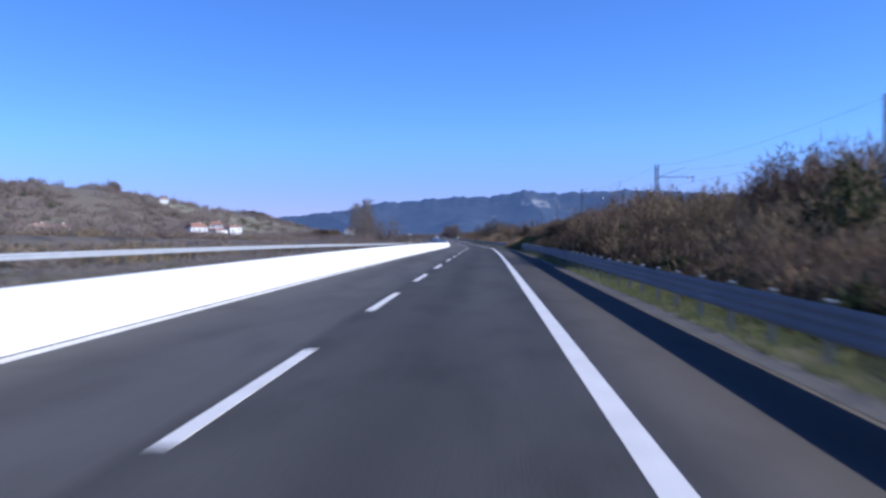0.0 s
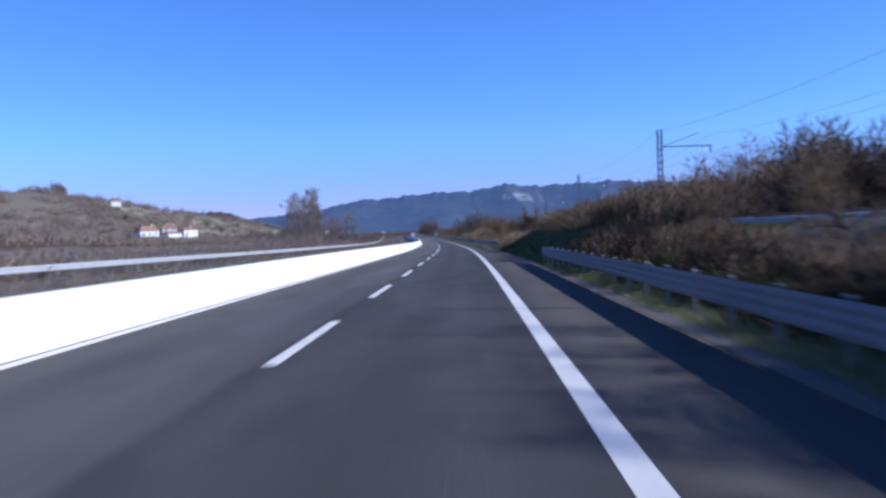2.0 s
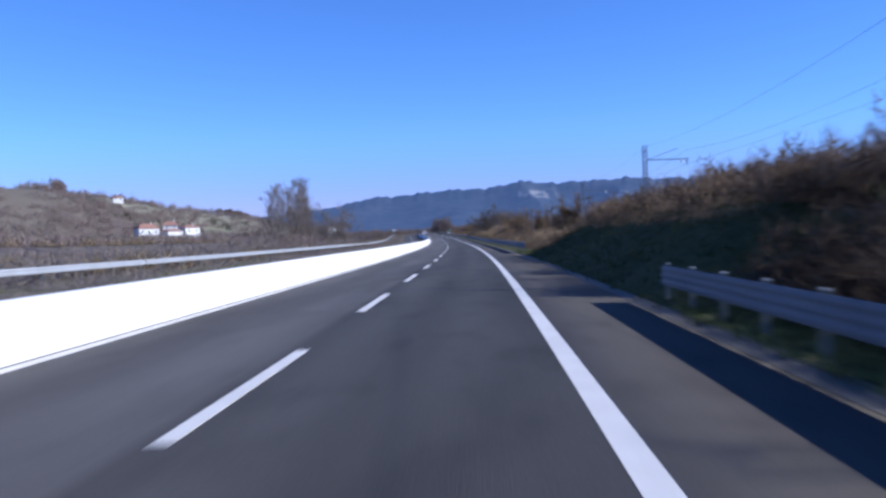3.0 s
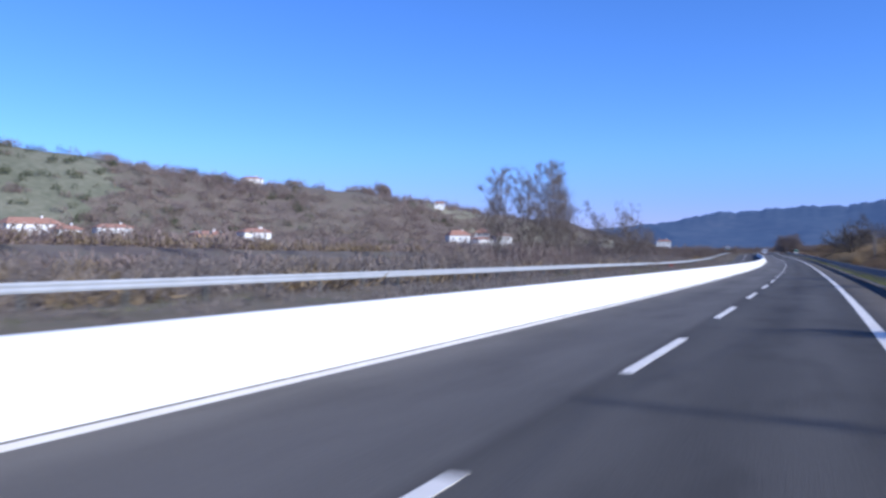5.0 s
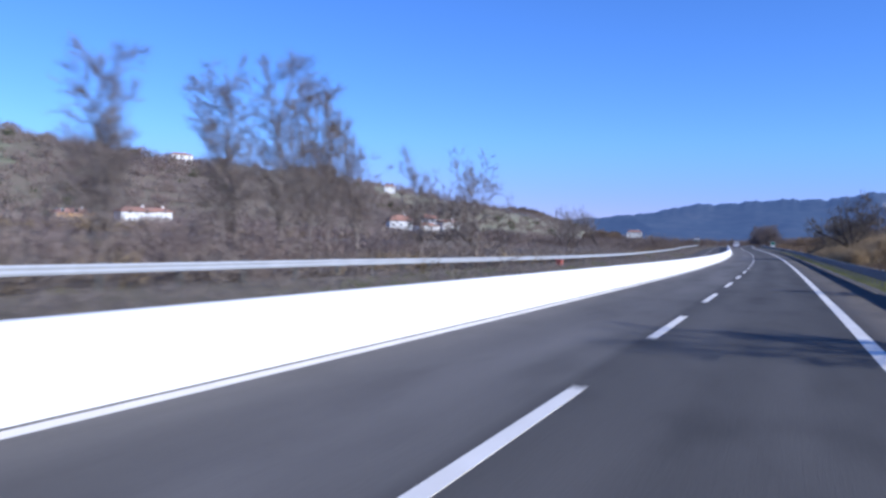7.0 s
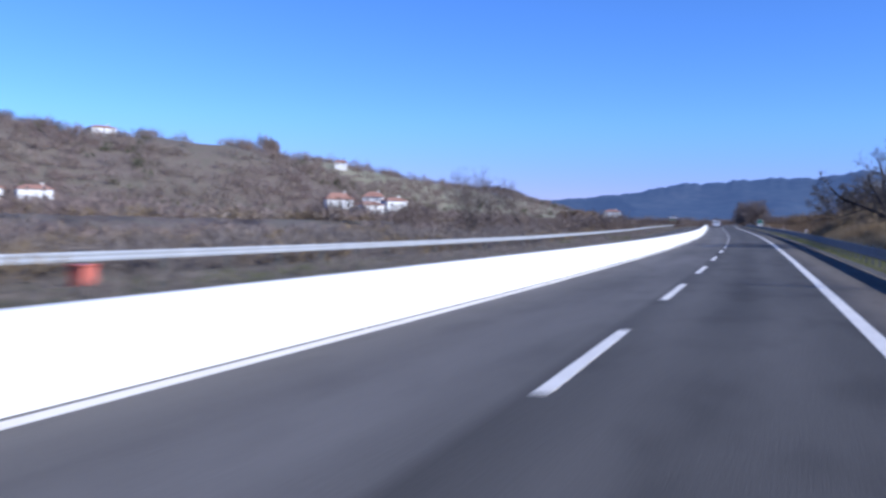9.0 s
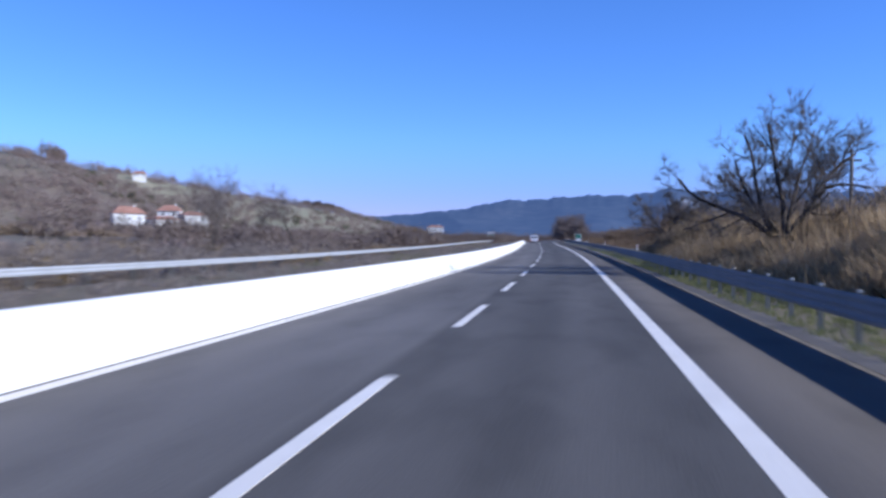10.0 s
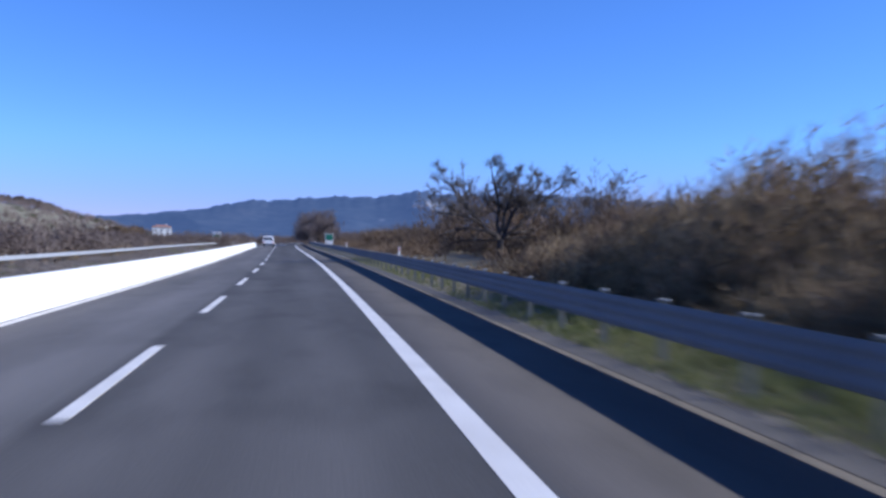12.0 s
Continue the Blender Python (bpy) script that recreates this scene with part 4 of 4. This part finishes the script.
for i, (x, y, h) in enumerate(((-42, 374, 8.6), (-46, 381, 9.4), (-50, 392, 8.6), (-44, 402, 9.0), (-56, 418, 8.4))):
    bare_tree(110 + i, place_at(x, y, -3.0, 70 * i), h, 0.3, 4, 0.13, 1.6, "pale slender leafless tree in the valley", "valley trees", depth=6, crook=0.15, material=M_GREYTWIG, per=7, twig=0.7, wide=0.016, fork=0.36)

# railway on its bank: ballast, rails and masts with overhead wires
def rail_h(s, u):
    return ground_at(s, u)[..., 2] - roads(s, u)[..., 2]


def following(name, us, zs, s0, s1, step, material):
    """A strip that lies on the bank, with the given heights above the ground."""
    ss = np.append(np.arange(s0, s1, step), s1)
    us, zs = np.array(us), np.array(zs)
    base = ground_at(ss, rail_u(ss) + 2.1)[:, 2]
    v = roads(ss[:, None], us[None] + rail_u(ss)[:, None] - 14.4, 0)
    v[..., 2] = base[:, None] + zs[None]
    k = len(us)
    i, j = np.meshgrid(np.arange(len(ss) - 1), np.arange(k), indexing="ij")
    f = np.stack([i * k + j, i * k + (j + 1) % k, (i + 1) * k + (j + 1) % k, (i + 1) * k + j], -1).reshape(-1, 4)
    return mesh_from(name, v.reshape(-1, 3), f, material)


railway = tagged(thing("railway_track"), "single railway track on a pale ballast bed beside the road", "railway", kind="structure")
part("ballast", following("ballast", [13.6, 14.6, 18.4, 19.4], [-0.3, 0.25, 0.25, -0.3], -45, 475, 4, M_BALLAST), railway)
for u in (15.78, 17.22):
    part("rail", following("rail", [u - 0.035, u - 0.035, u + 0.035, u + 0.035], [0.2, 0.42, 0.42, 0.2], -45, 475, 4, M_RUST), railway)

MAST_H = 5.7
bm = bmesh.new()
for x in (-0.12, 0.12):
    for y in (-0.12, 0.12):
        box(bm, x - 0.025, x + 0.025, y - 0.025, y + 0.025, -0.5, MAST_H)
for i in range(14):
    z = 0.2 + i * 0.39
    for y in (-0.12, 0.12):
        vs = box(bm, -0.13, 0.13, y - 0.01, y + 0.01, -0.02, 0.02)
        bmesh.ops.rotate(bm, verts=vs, cent=(0, 0, 0), matrix=Matrix.Rotation(radians(45 if i % 2 else -45), 3, 'Y'))
        bmesh.ops.translate(bm, verts=vs, vec=(0, 0, z))
box(bm, -0.3, 0.3, -0.3, 0.3, -0.6, 0.05)
mast_mesh = bm_mesh("mast", bm, M_MAST)
bm = bmesh.new()
box(bm, 0.1, 3.1, -0.03, 0.03, 4.62, 4.69)
box(bm, 2.95, 3.02, -0.02, 0.02, 4.2, 4.65)
arm_mesh = bm_mesh("arm", bm, M_MAST)
bm = bmesh.new()
vs = box(bm, 0, 2.3, -0.02, 0.02, -0.02, 0.02)
bmesh.ops.rotate(bm, verts=vs, cent=(0, 0, 0), matrix=Matrix.Rotation(radians(-19), 3, 'Y'))
bmesh.ops.translate(bm, verts=vs, vec=(0.1, 0, 4.66))
brace_mesh = bm_mesh("brace", bm, M_MAST)
bm = bmesh.new()
for i in range(4):
    r = bmesh.ops.create_cone(bm, cap_ends=True, segments=8, radius1=0.09, radius2=0.05, depth=0.06)
    bmesh.ops.translate(bm, verts=r["verts"], vec=(2.6, 0, 4.42 + i * 0.06))
insulator_mesh = bm_mesh("insulator", bm, M_PLASTER)
MASTS = [16, 54, 90.4, 125, 163.5, 200, 237, 274, 311, 350, 387, 424, 462]
for s in MASTS:
    u = rail_u(s)
    h = rail_h(s, u)
    mast = tagged(thing("catenary_mast", at(s, u, float(h), laid=False)), "dark lattice steel railway mast with a side arm", "mast", "railway masts")
    for nm, me in (("mast", mast_mesh), ("arm", arm_mesh), ("brace", brace_mesh), ("insulator", insulator_mesh)):
        part(nm, me, mast)
wires = tagged(thing("overhead_wire"), "thin dark overhead railway wires hung from mast to mast", "wire", "")
for off, zz, sag in ((2.95, 4.25, 0.05), (2.95, 5.3, 0.6), (0.0, 5.6, 0.5)):
    rows = []
    for s0, s1 in zip(MASTS, MASTS[1:]):
        prev = None
        for i in range(9):
            a = i / 8
            s = s0 + (s1 - s0) * a
            base = (1 - a) * rail_h(s0, rail_u(s0)) + a * rail_h(s1, rail_u(s1))
            p = roads(s, (1 - a) * rail_u(s0) + a * rail_u(s1) + off, float(base) + zz - sag * 4 * a * (1 - a))
            if prev is not None:
                rows.append((*prev, *p, 0.006, 0.006))
            prev = p
    part("wire", mesh_from("wire", *tubes(np.array(rows), 4), M_WIRE), wires)


# houses in the valley and on the hill
def house(m, w, d, h, wall, label, roof_h=1.6, storeys=2, chimney=True):
    home = tagged(thing("house", m), label, "house", "valley houses")
    part("wall", box_mesh("wall", (-w / 2, w / 2, -d / 2, d / 2, -2.5, h), wall, 0.03), home)
    bm = bmesh.new()
    e = 0.5
    a = [bm.verts.new(p) for p in ((-w / 2 - e, -d / 2 - e, h), (w / 2 + e, -d / 2 - e, h), (w / 2 + e, d / 2 + e, h), (-w / 2 - e, d / 2 + e, h))]
    b = [bm.verts.new((p.co.x, p.co.y, h + 0.18)) for p in a]
    t = [bm.verts.new((-w / 2 + d * 0.3, 0, h + roof_h)), bm.verts.new((w / 2 - d * 0.3, 0, h + roof_h))]
    bm.faces.new(a[::-1])
    for i in range(4):
        bm.faces.new((a[i], a[(i + 1) % 4], b[(i + 1) % 4], b[i]))
    bm.faces.new((b[0], b[1], t[1], t[0]))
    bm.faces.new((b[2], b[3], t[0], t[1]))
    bm.faces.new((b[1], b[2], t[1]))
    bm.faces.new((b[3], b[0], t[0]))
    roof = part("roof", bm_mesh("roof", bm, M_ROOF), home, "red clay tile roof")
    if chimney:
        part("chimney", box_mesh("chimney", (w * 0.2, w * 0.2 + 0.7, -0.35, 0.35, h, h + roof_h + 0.7), M_PLASTER, 0.02), roof)
    frame_mesh = box_mesh("window_frame", (-0.5, 0.5, -0.06, 0.06, -0.7, 0.7), M_PLASTER, 0.01)
    pane_mesh = box_mesh("pane", (-0.42, 0.42, -0.07, 0.07, -0.62, 0.62), M_GLASS)
    n = max(2, int(w // 4))
    for lv in range(storeys):
        for i in range(n):
            for face in (-d / 2, d / 2):
                win = part("window", frame_mesh, home, m=pose(-w / 2 + (i + 0.5) * w / n, face, 1.5 + lv * 2.9))
                part("pane", pane_mesh, win)
    return home


def home_at(x, y, turn, *rest, dz=0.0, **kw):
    z = float(hill(np.array(x), np.array(y))) - 1.6 * (abs(x) < 230) + dz
    return house(pose(x, y, z, 0, 0, turn), *rest, **kw)


W = "white plastered house with a red tile roof below the hill"
home_at(-176, 626, 50, 10, 8, 6.2, M_PLASTER, W)
home_at(-184, 617, 60, 11, 8, 4.2, M_PLASTER, W)
home_at(-197, 612, 40, 12, 9, 6.4, M_PLASTER, "white two-storey house with a broad red tile roof", roof_h=3.0)
home_at(-190, 633, 20, 9, 8, 5.5, M_PLASTER, W, dz=2.5, roof_h=2.6)
home_at(-206, 434, 60, 11, 8, 4.4, M_PLASTER, "white house at the foot of the hill")
home_at(-214, 416, 60, 12, 8, 3.6, M_OCHRE, "ochre house with an orange tile roof", dz=-0.5)
home_at(-268, 423, 60, 14, 8, 4.4, M_PLASTER, "broad white house among bushes")
home_at(-262, 378, 75, 20, 9, 4.6, M_PLASTER, "long white house with a wide pinkish roof", roof_h=2.4)
home_at(-246, 379.4, 75, 9, 7, 2.8, M_PLASTER, "low white outbuilding beside the long house", storeys=1)
home_at(-362, 640, 60, 13, 9, 5.5, M_PLASTER, "white villa near the crest of the hill", dz=4.5)
home_at(-385, 625, 50, 9, 8, 5.0, M_PLASTER, "small white house near the crest of the hill", dz=3.5)
home_at(-268, 740, 30, 7, 5, 2.4, M_PLASTER, "white house high on the slope", dz=-2.2)
home_at(-245, 488, 55, 11, 8, 4.2, M_PLASTER, "low white house halfway up the hillside")
home_at(-141, 940, 12, 12, 9, 6.2, M_PLASTER, "white house at the far end of the valley", dz=-0.6)

# white sheds beyond the bare trees
for x, y, w in ((27, 498, 14), (44, 505, 18)):
    shed = tagged(thing("shed", pose(x, y, -1.6, 0, 0, 8)), "long low white shed beyond the bare trees", "shed", "sheds")
    part("wall", box_mesh("wall", (-w / 2, w / 2, -4, 4, -1, 2.6), M_PLASTER, 0.03), shed)
    bm = bmesh.new()
    for v in box(bm, -w / 2 - 0.3, w / 2 + 0.3, -4.4, 4.4, 2.6, 3.3):
        if v.co.z > 3:
            v.co.y *= 0.1
    part("roof", bm_mesh("roof", bm, M_PLASTER), shed, "pale sheet roof")

# far mountains, the haze of distance put into their bluish colour
M_FAR = node_material("hazed_far_forest", [(0.022, 0.032, 0.048), (0.036, 0.046, 0.062), (0.065, 0.070, 0.080)], 1.0, scale=0.006, fine=0.045, bump=0, spread=0.35, spec=0.0)


def add_cliffs(m, rock):
    """Bare pale rock that breaks through the woods where the range is steepest, marked in the mesh's second map."""
    n, l = m.node_tree.nodes, m.node_tree.links
    geo, uv, sep = n.new("ShaderNodeNewGeometry"), n.new("ShaderNodeUVMap"), n.new("ShaderNodeSeparateXYZ")
    l.new(uv.outputs[0], sep.inputs[0])
    grain = n.new("ShaderNodeTexNoise")
    grain.inputs["Scale"].default_value, grain.inputs["Detail"].default_value = 0.045, 8
    tall = n.new("ShaderNodeMapping")
    tall.inputs["Scale"].default_value = (1, 0.3, 0.55)
    l.new(geo.outputs["Position"], tall.inputs[0])
    l.new(tall.outputs[0], grain.inputs["Vector"])
    add = n.new("ShaderNodeMath")
    l.new(grain.outputs[0], add.inputs[0])
    l.new(sep.outputs[0], add.inputs[1])
    k = n.new("ShaderNodeMapRange")
    k.inputs["From Min"].default_value, k.inputs["From Max"].default_value = 0.86, 1.10
    l.new(add.outputs[0], k.inputs["Value"])
    mix = n.new("ShaderNodeMix")
    mix.data_type = 'RGBA'
    ramp = next(x for x in n if x.type == 'VALTORGB')
    l.new(k.outputs[0], mix.inputs[0])
    l.new(ramp.outputs[0], mix.inputs[6])
    mix.inputs[7].default_value = (*rock, 1)
    l.new(mix.outputs[2], n["Principled BSDF"].inputs["Base Color"])


add_cliffs(M_FAR, (0.25, 0.24, 0.23))
# the blue of the air between, added as a faint glow of the slopes
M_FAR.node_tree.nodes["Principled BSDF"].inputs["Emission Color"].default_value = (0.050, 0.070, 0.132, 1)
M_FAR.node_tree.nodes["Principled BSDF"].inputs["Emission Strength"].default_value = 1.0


def mountain_height(az):
    """Height of the range by degrees to the left of the road's first heading: broad shoulders, low saddles."""
    z = np.interp(az, [-70, -40, -26, -18, -9, -5, -2.3, 0, 2.2, 4.4, 6.6, 9.6, 14, 18, 28, 60], [110, 120, 150, 172, 208, 196, 208, 178, 181, 161, 155, 108, 74, 66, 60, 50])
    k = np.hanning(9)
    z = np.convolve(np.pad(z, 4, mode="edge"), k / k.sum(), "valid")
    return z * (1 + 0.012 * np.sin(az * 1.9 + 0.4))


def crest_line(az):
    """Trees and rocks that roughen the skyline."""
    return 0.016 * np.sin(az * 4.1 + np.sin(az * 1.3)) + 0.012 * np.sin(az * 9.7 + 1) + 0.007 * np.sin(az * 23) + 0.006 * np.sin(az * 61 + 2)


def crest(a):
    """Sharp crests with round gullies between, 0 to 1."""
    return 1 - np.abs(np.sin(a))


az = np.linspace(-70, 60, 1000)
rows = np.linspace(0, 1, 56)
A, R = np.meshgrid(az, rows, indexing="ij")
dist = 1600 + 800 * R
mx, my = -dist * np.sin(np.radians(A)), dist * np.cos(np.radians(A))
lumps = 0.65 * lumpy(mx, my, 210, 1.0) + 0.35 * lumpy(mx + 0.5 * my, my - 0.5 * mx, 120, 4.0)
spur = crest(A * 0.33 + 0.8 * np.sin(A * 0.37 + 2) + 0.5 * np.sin(R * 4) + 0.4)
body = smooth(-0.05, 1.0, R) * (1 - (0.30 * (1 - spur) + 0.28 * (1 - lumps)) * np.sin(math.pi * np.clip(R, 0, 1)) ** 1.2)
# lower wooded hills stand before the range
front = 0.40 * np.exp(-((R - 0.34) / 0.12) ** 2) * (0.55 + 0.45 * np.sin(A * 0.47 + 1.0)) * (0.85 + 0.15 * np.sin(A * 1.3))
Z = (mountain_height(az)[:, None] * 0.545 + 8) * np.maximum(body, front) * (1 + crest_line(az)[:, None] * R ** 8) - 8
mv = np.stack([-dist * np.sin(np.radians(A)), dist * np.cos(np.radians(A)), Z], -1).reshape(-1, 3)
# cliffs lie under the highest shoulders
bare = 0.52 * np.exp(-((A + 3.6) / 2.0) ** 2 - ((R - 0.80) / 0.15) ** 2) + 0.40 * np.exp(-((A - 1.6) / 0.5) ** 2 - ((R - 0.66) / 0.10) ** 2) + 0.40 * np.exp(-((A + 0.6) / 0.4) ** 2 - ((R - 0.7) / 0.10) ** 2) + 0.42 * np.exp(-((A + 8.5) / 1.6) ** 2 - ((R - 0.66) / 0.16) ** 2) + 0.2 * np.exp(-((A - 5) / 1.5) ** 2 - ((R - 0.6) / 0.1) ** 2)
i, j = np.meshgrid(np.arange(len(az) - 1), np.arange(len(rows) - 1), indexing="ij")
k = len(rows)
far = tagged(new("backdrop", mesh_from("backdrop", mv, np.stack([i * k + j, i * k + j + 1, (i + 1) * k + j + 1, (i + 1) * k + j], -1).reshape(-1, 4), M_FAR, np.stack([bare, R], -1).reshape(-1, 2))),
             "distant wooded mountain ridge with pale cliffs and painted-in blue haze", "mountains", kind="structure")
for poly in far.data.polygons:
    poly.use_smooth = True

# white marker posts on the guardrail
bm = bmesh.new()
box(bm, -0.05, 0.05, -0.02, 0.02, 0.0, 0.42)
bmesh.ops.bevel(bm, geom=bm.edges[:], offset=0.012, segments=1, affect='EDGES')
marker_mesh = bm_mesh("blade", bm, M_PLASTER)
M_RED = node_material("red_reflector", [(0.5, 0.05, 0.03), (0.6, 0.08, 0.05)], 0.3, bump=0, coords="object")
lens_mesh = box_mesh("reflector", (-0.03, 0.03, -0.026, -0.02, 0.26, 0.36), M_RED)
first = None
for s in (355, 392, 429, 466, 503):
    if first is None:
        first = tagged(thing("marker_post", at(s, 6.86, 0.86, laid=False)), "white marker blade with a red reflector on the guardrail", "marker post", "marker posts")
        blade = part("blade", marker_mesh, first)
        part("reflector", lens_mesh, blade, "red reflector")
    else:
        copy_thing(first, at(s, 6.86, 0.86, laid=False))

# small road sign and a car far ahead
M_SIGN = node_material("sign_green", [(0.03, 0.16, 0.10), (0.05, 0.22, 0.14)], 0.5, bump=0, coords="object")
sign = tagged(thing("road_sign", at(471, 7.6, laid=False)), "small green and white road sign on a steel post", "road sign")
part("post", box_mesh("post", (-0.04, 0.04, -0.04, 0.04, -0.2, 2.1), M_STEEL), sign)
part("panel", box_mesh("panel", (-0.55, 0.55, -0.07, -0.045, 0.7, 2.2), M_PLASTER, 0.01), sign, "white bordered panel")
part("field", box_mesh("field", (-0.48, 0.48, -0.076, -0.07, 1.3, 2.12), M_SIGN), sign, "green field of the sign")

far_sign = tagged(thing("road_sign", at(596, -18.6, laid=False)), "pale road sign on two posts beyond the opposite carriageway", "road sign")
for x in (-0.7, 0.7):
    part("post", box_mesh("post", (x - 0.05, x + 0.05, -0.05, 0.05, -0.6, 3.4), M_STEEL), far_sign)
part("panel", box_mesh("panel", (-1.1, 1.1, -0.09, -0.055, 1.7, 3.5), M_PLASTER, 0.01), far_sign, "pale sign panel")
part("field", box_mesh("field", (-1.0, 1.0, -0.096, -0.09, 1.8, 2.6), M_SIGN), far_sign, "green field of the sign")

M_CAR = node_material("white_van_paint", [(0.66, 0.66, 0.67), (0.78, 0.78, 0.79)], 0.35, bump=0, coords="object")
M_TYRE = node_material("tyre", [(0.015, 0.015, 0.015), (0.03, 0.03, 0.03)], 0.9, coords="object")
M_LAMP = node_material("tail_lamp", [(0.35, 0.02, 0.02), (0.5, 0.04, 0.03)], 0.3, bump=0, coords="object")
car = tagged(thing("van", at(524, -1.5, laid=False)), "white van with a dark rear window far ahead on the motorway", "van")
bm = bmesh.new()
prof = [(-2.4, 0.35), (-2.45, 0.6), (-2.4, 1.15), (-2.25, 1.95), (-2.05, 2.05), (0.9, 2.05), (1.15, 1.95), (1.75, 1.25), (2.45, 1.0), (2.5, 0.6), (2.4, 0.32)]
sides = [[bm.verts.new((x * (0.86 if z > 1.5 else 1), y, z)) for y, z in prof] for x in (-0.99, 0.99)]
for a in range(len(prof)):
    b = (a + 1) % len(prof)
    bm.faces.new((sides[0][a], sides[0][b], sides[1][b], sides[1][a]))
bm.faces.new(sides[0][::-1])
bm.faces.new(sides[1])
body = part("body", bm_mesh("body", bm, M_CAR), car)
for x in (-0.41, 0.41):
    part("rear_window", box_mesh("rear_window", (-0.36, 0.36, -0.012, 0.012, -0.24, 0.24), M_GLASS, 0.008), body, "dark rear window", pose(x, -2.335, 1.52, -10.6))
part("bumper", box_mesh("bumper", (-0.97, 0.97, -0.09, 0.06, 0.36, 0.58), M_TYRE, 0.03), body, "dark plastic bumper", pose(0, -2.43, 0))
for x in (-0.86, 0.86):
    part("tail_light", box_mesh("tail_light", (-0.08, 0.08, -0.03, 0.03, -0.2, 0.2), M_LAMP, 0.02), body, "red tail light", pose(x, -2.43, 0.88))
    part("door_mirror", box_mesh("door_mirror", (-0.1, 0.1, -0.06, 0.06, -0.12, 0.12), M_TYRE, 0.03), body, "black door mirror", pose(x * 1.24, 1.2, 1.25))
wheel = bmesh.new()
bmesh.ops.create_cone(wheel, cap_ends=True, segments=18, radius1=0.34, radius2=0.34, depth=0.22, matrix=Matrix.Rotation(radians(90), 4, 'Y'))
wheel_mesh = bm_mesh("wheel", wheel, M_TYRE)
for x in (-0.9, 0.9):
    for y in (-1.55, 1.6):
        part("wheel", wheel_mesh, car, m=pose(x, y, 0.34))

# red box on the verge before the far guardrail
M_REDBOX = node_material("faded_red_paint", [(0.40, 0.10, 0.07), (0.54, 0.17, 0.12)], 0.5, scale=2, fine=14, bump=0.05, coords="object")
cabinet = tagged(thing("roadside_cabinet", at(286.6, -15.6, -0.27, laid=False)), "small faded red cabinet on the verge below the far guardrail", "cabinet")
part("body", box_mesh("body", (-0.25, 0.25, -0.3, 0.3, -0.1, 0.56), M_REDBOX, 0.02), cabinet)
part("lid", box_mesh("lid", (-0.29, 0.29, -0.34, 0.34, 0.56, 0.62), M_REDBOX, 0.015), cabinet)

# utility pole beside the railway
M_POLE = node_material("weathered_pole", [(0.16, 0.14, 0.12), (0.26, 0.235, 0.205)], 0.9, scale=1.0, fine=12, coords="object")
pole = tagged(thing("utility_pole", ground_pose(293.2, 11.8)), "slim weathered utility pole behind the guardrail", "pole")
bm = bmesh.new()
bmesh.ops.create_cone(bm, cap_ends=True, segments=12, radius1=0.15, radius2=0.10, depth=5.4, matrix=Matrix.Translation((0, 0, 2.4)))
part("pole", bm_mesh("pole", bm, M_POLE), pole)
part("crossarm", box_mesh("crossarm", (-0.5, 0.5, -0.05, 0.05, 4.75, 4.87), M_POLE, 0.01), pole)
M_LIME = node_material("limewash", [(0.55, 0.54, 0.5), (0.7, 0.69, 0.65)], 0.9, scale=2, fine=14, coords="object")
pole = tagged(thing("utility_pole", place_at(7.6, 340, -2.3)), "slim utility pole with a limewashed foot behind the old tree", "pole")
bm = bmesh.new()
bmesh.ops.create_cone(bm, cap_ends=True, segments=12, radius1=0.11, radius2=0.08, depth=4.0, matrix=Matrix.Translation((0, 0, 4.1)))
part("pole", bm_mesh("pole", bm, M_POLE), pole)
bm = bmesh.new()
bmesh.ops.create_cone(bm, cap_ends=True, segments=12, radius1=0.14, radius2=0.11, depth=2.6, matrix=Matrix.Translation((0, 0, 0.8)))
part("foot", bm_mesh("foot", bm, M_LIME), pole, "limewashed foot of the pole")
part("crossarm", box_mesh("crossarm", (-0.45, 0.45, -0.04, 0.04, 5.6, 5.7), M_POLE, 0.01), pole)
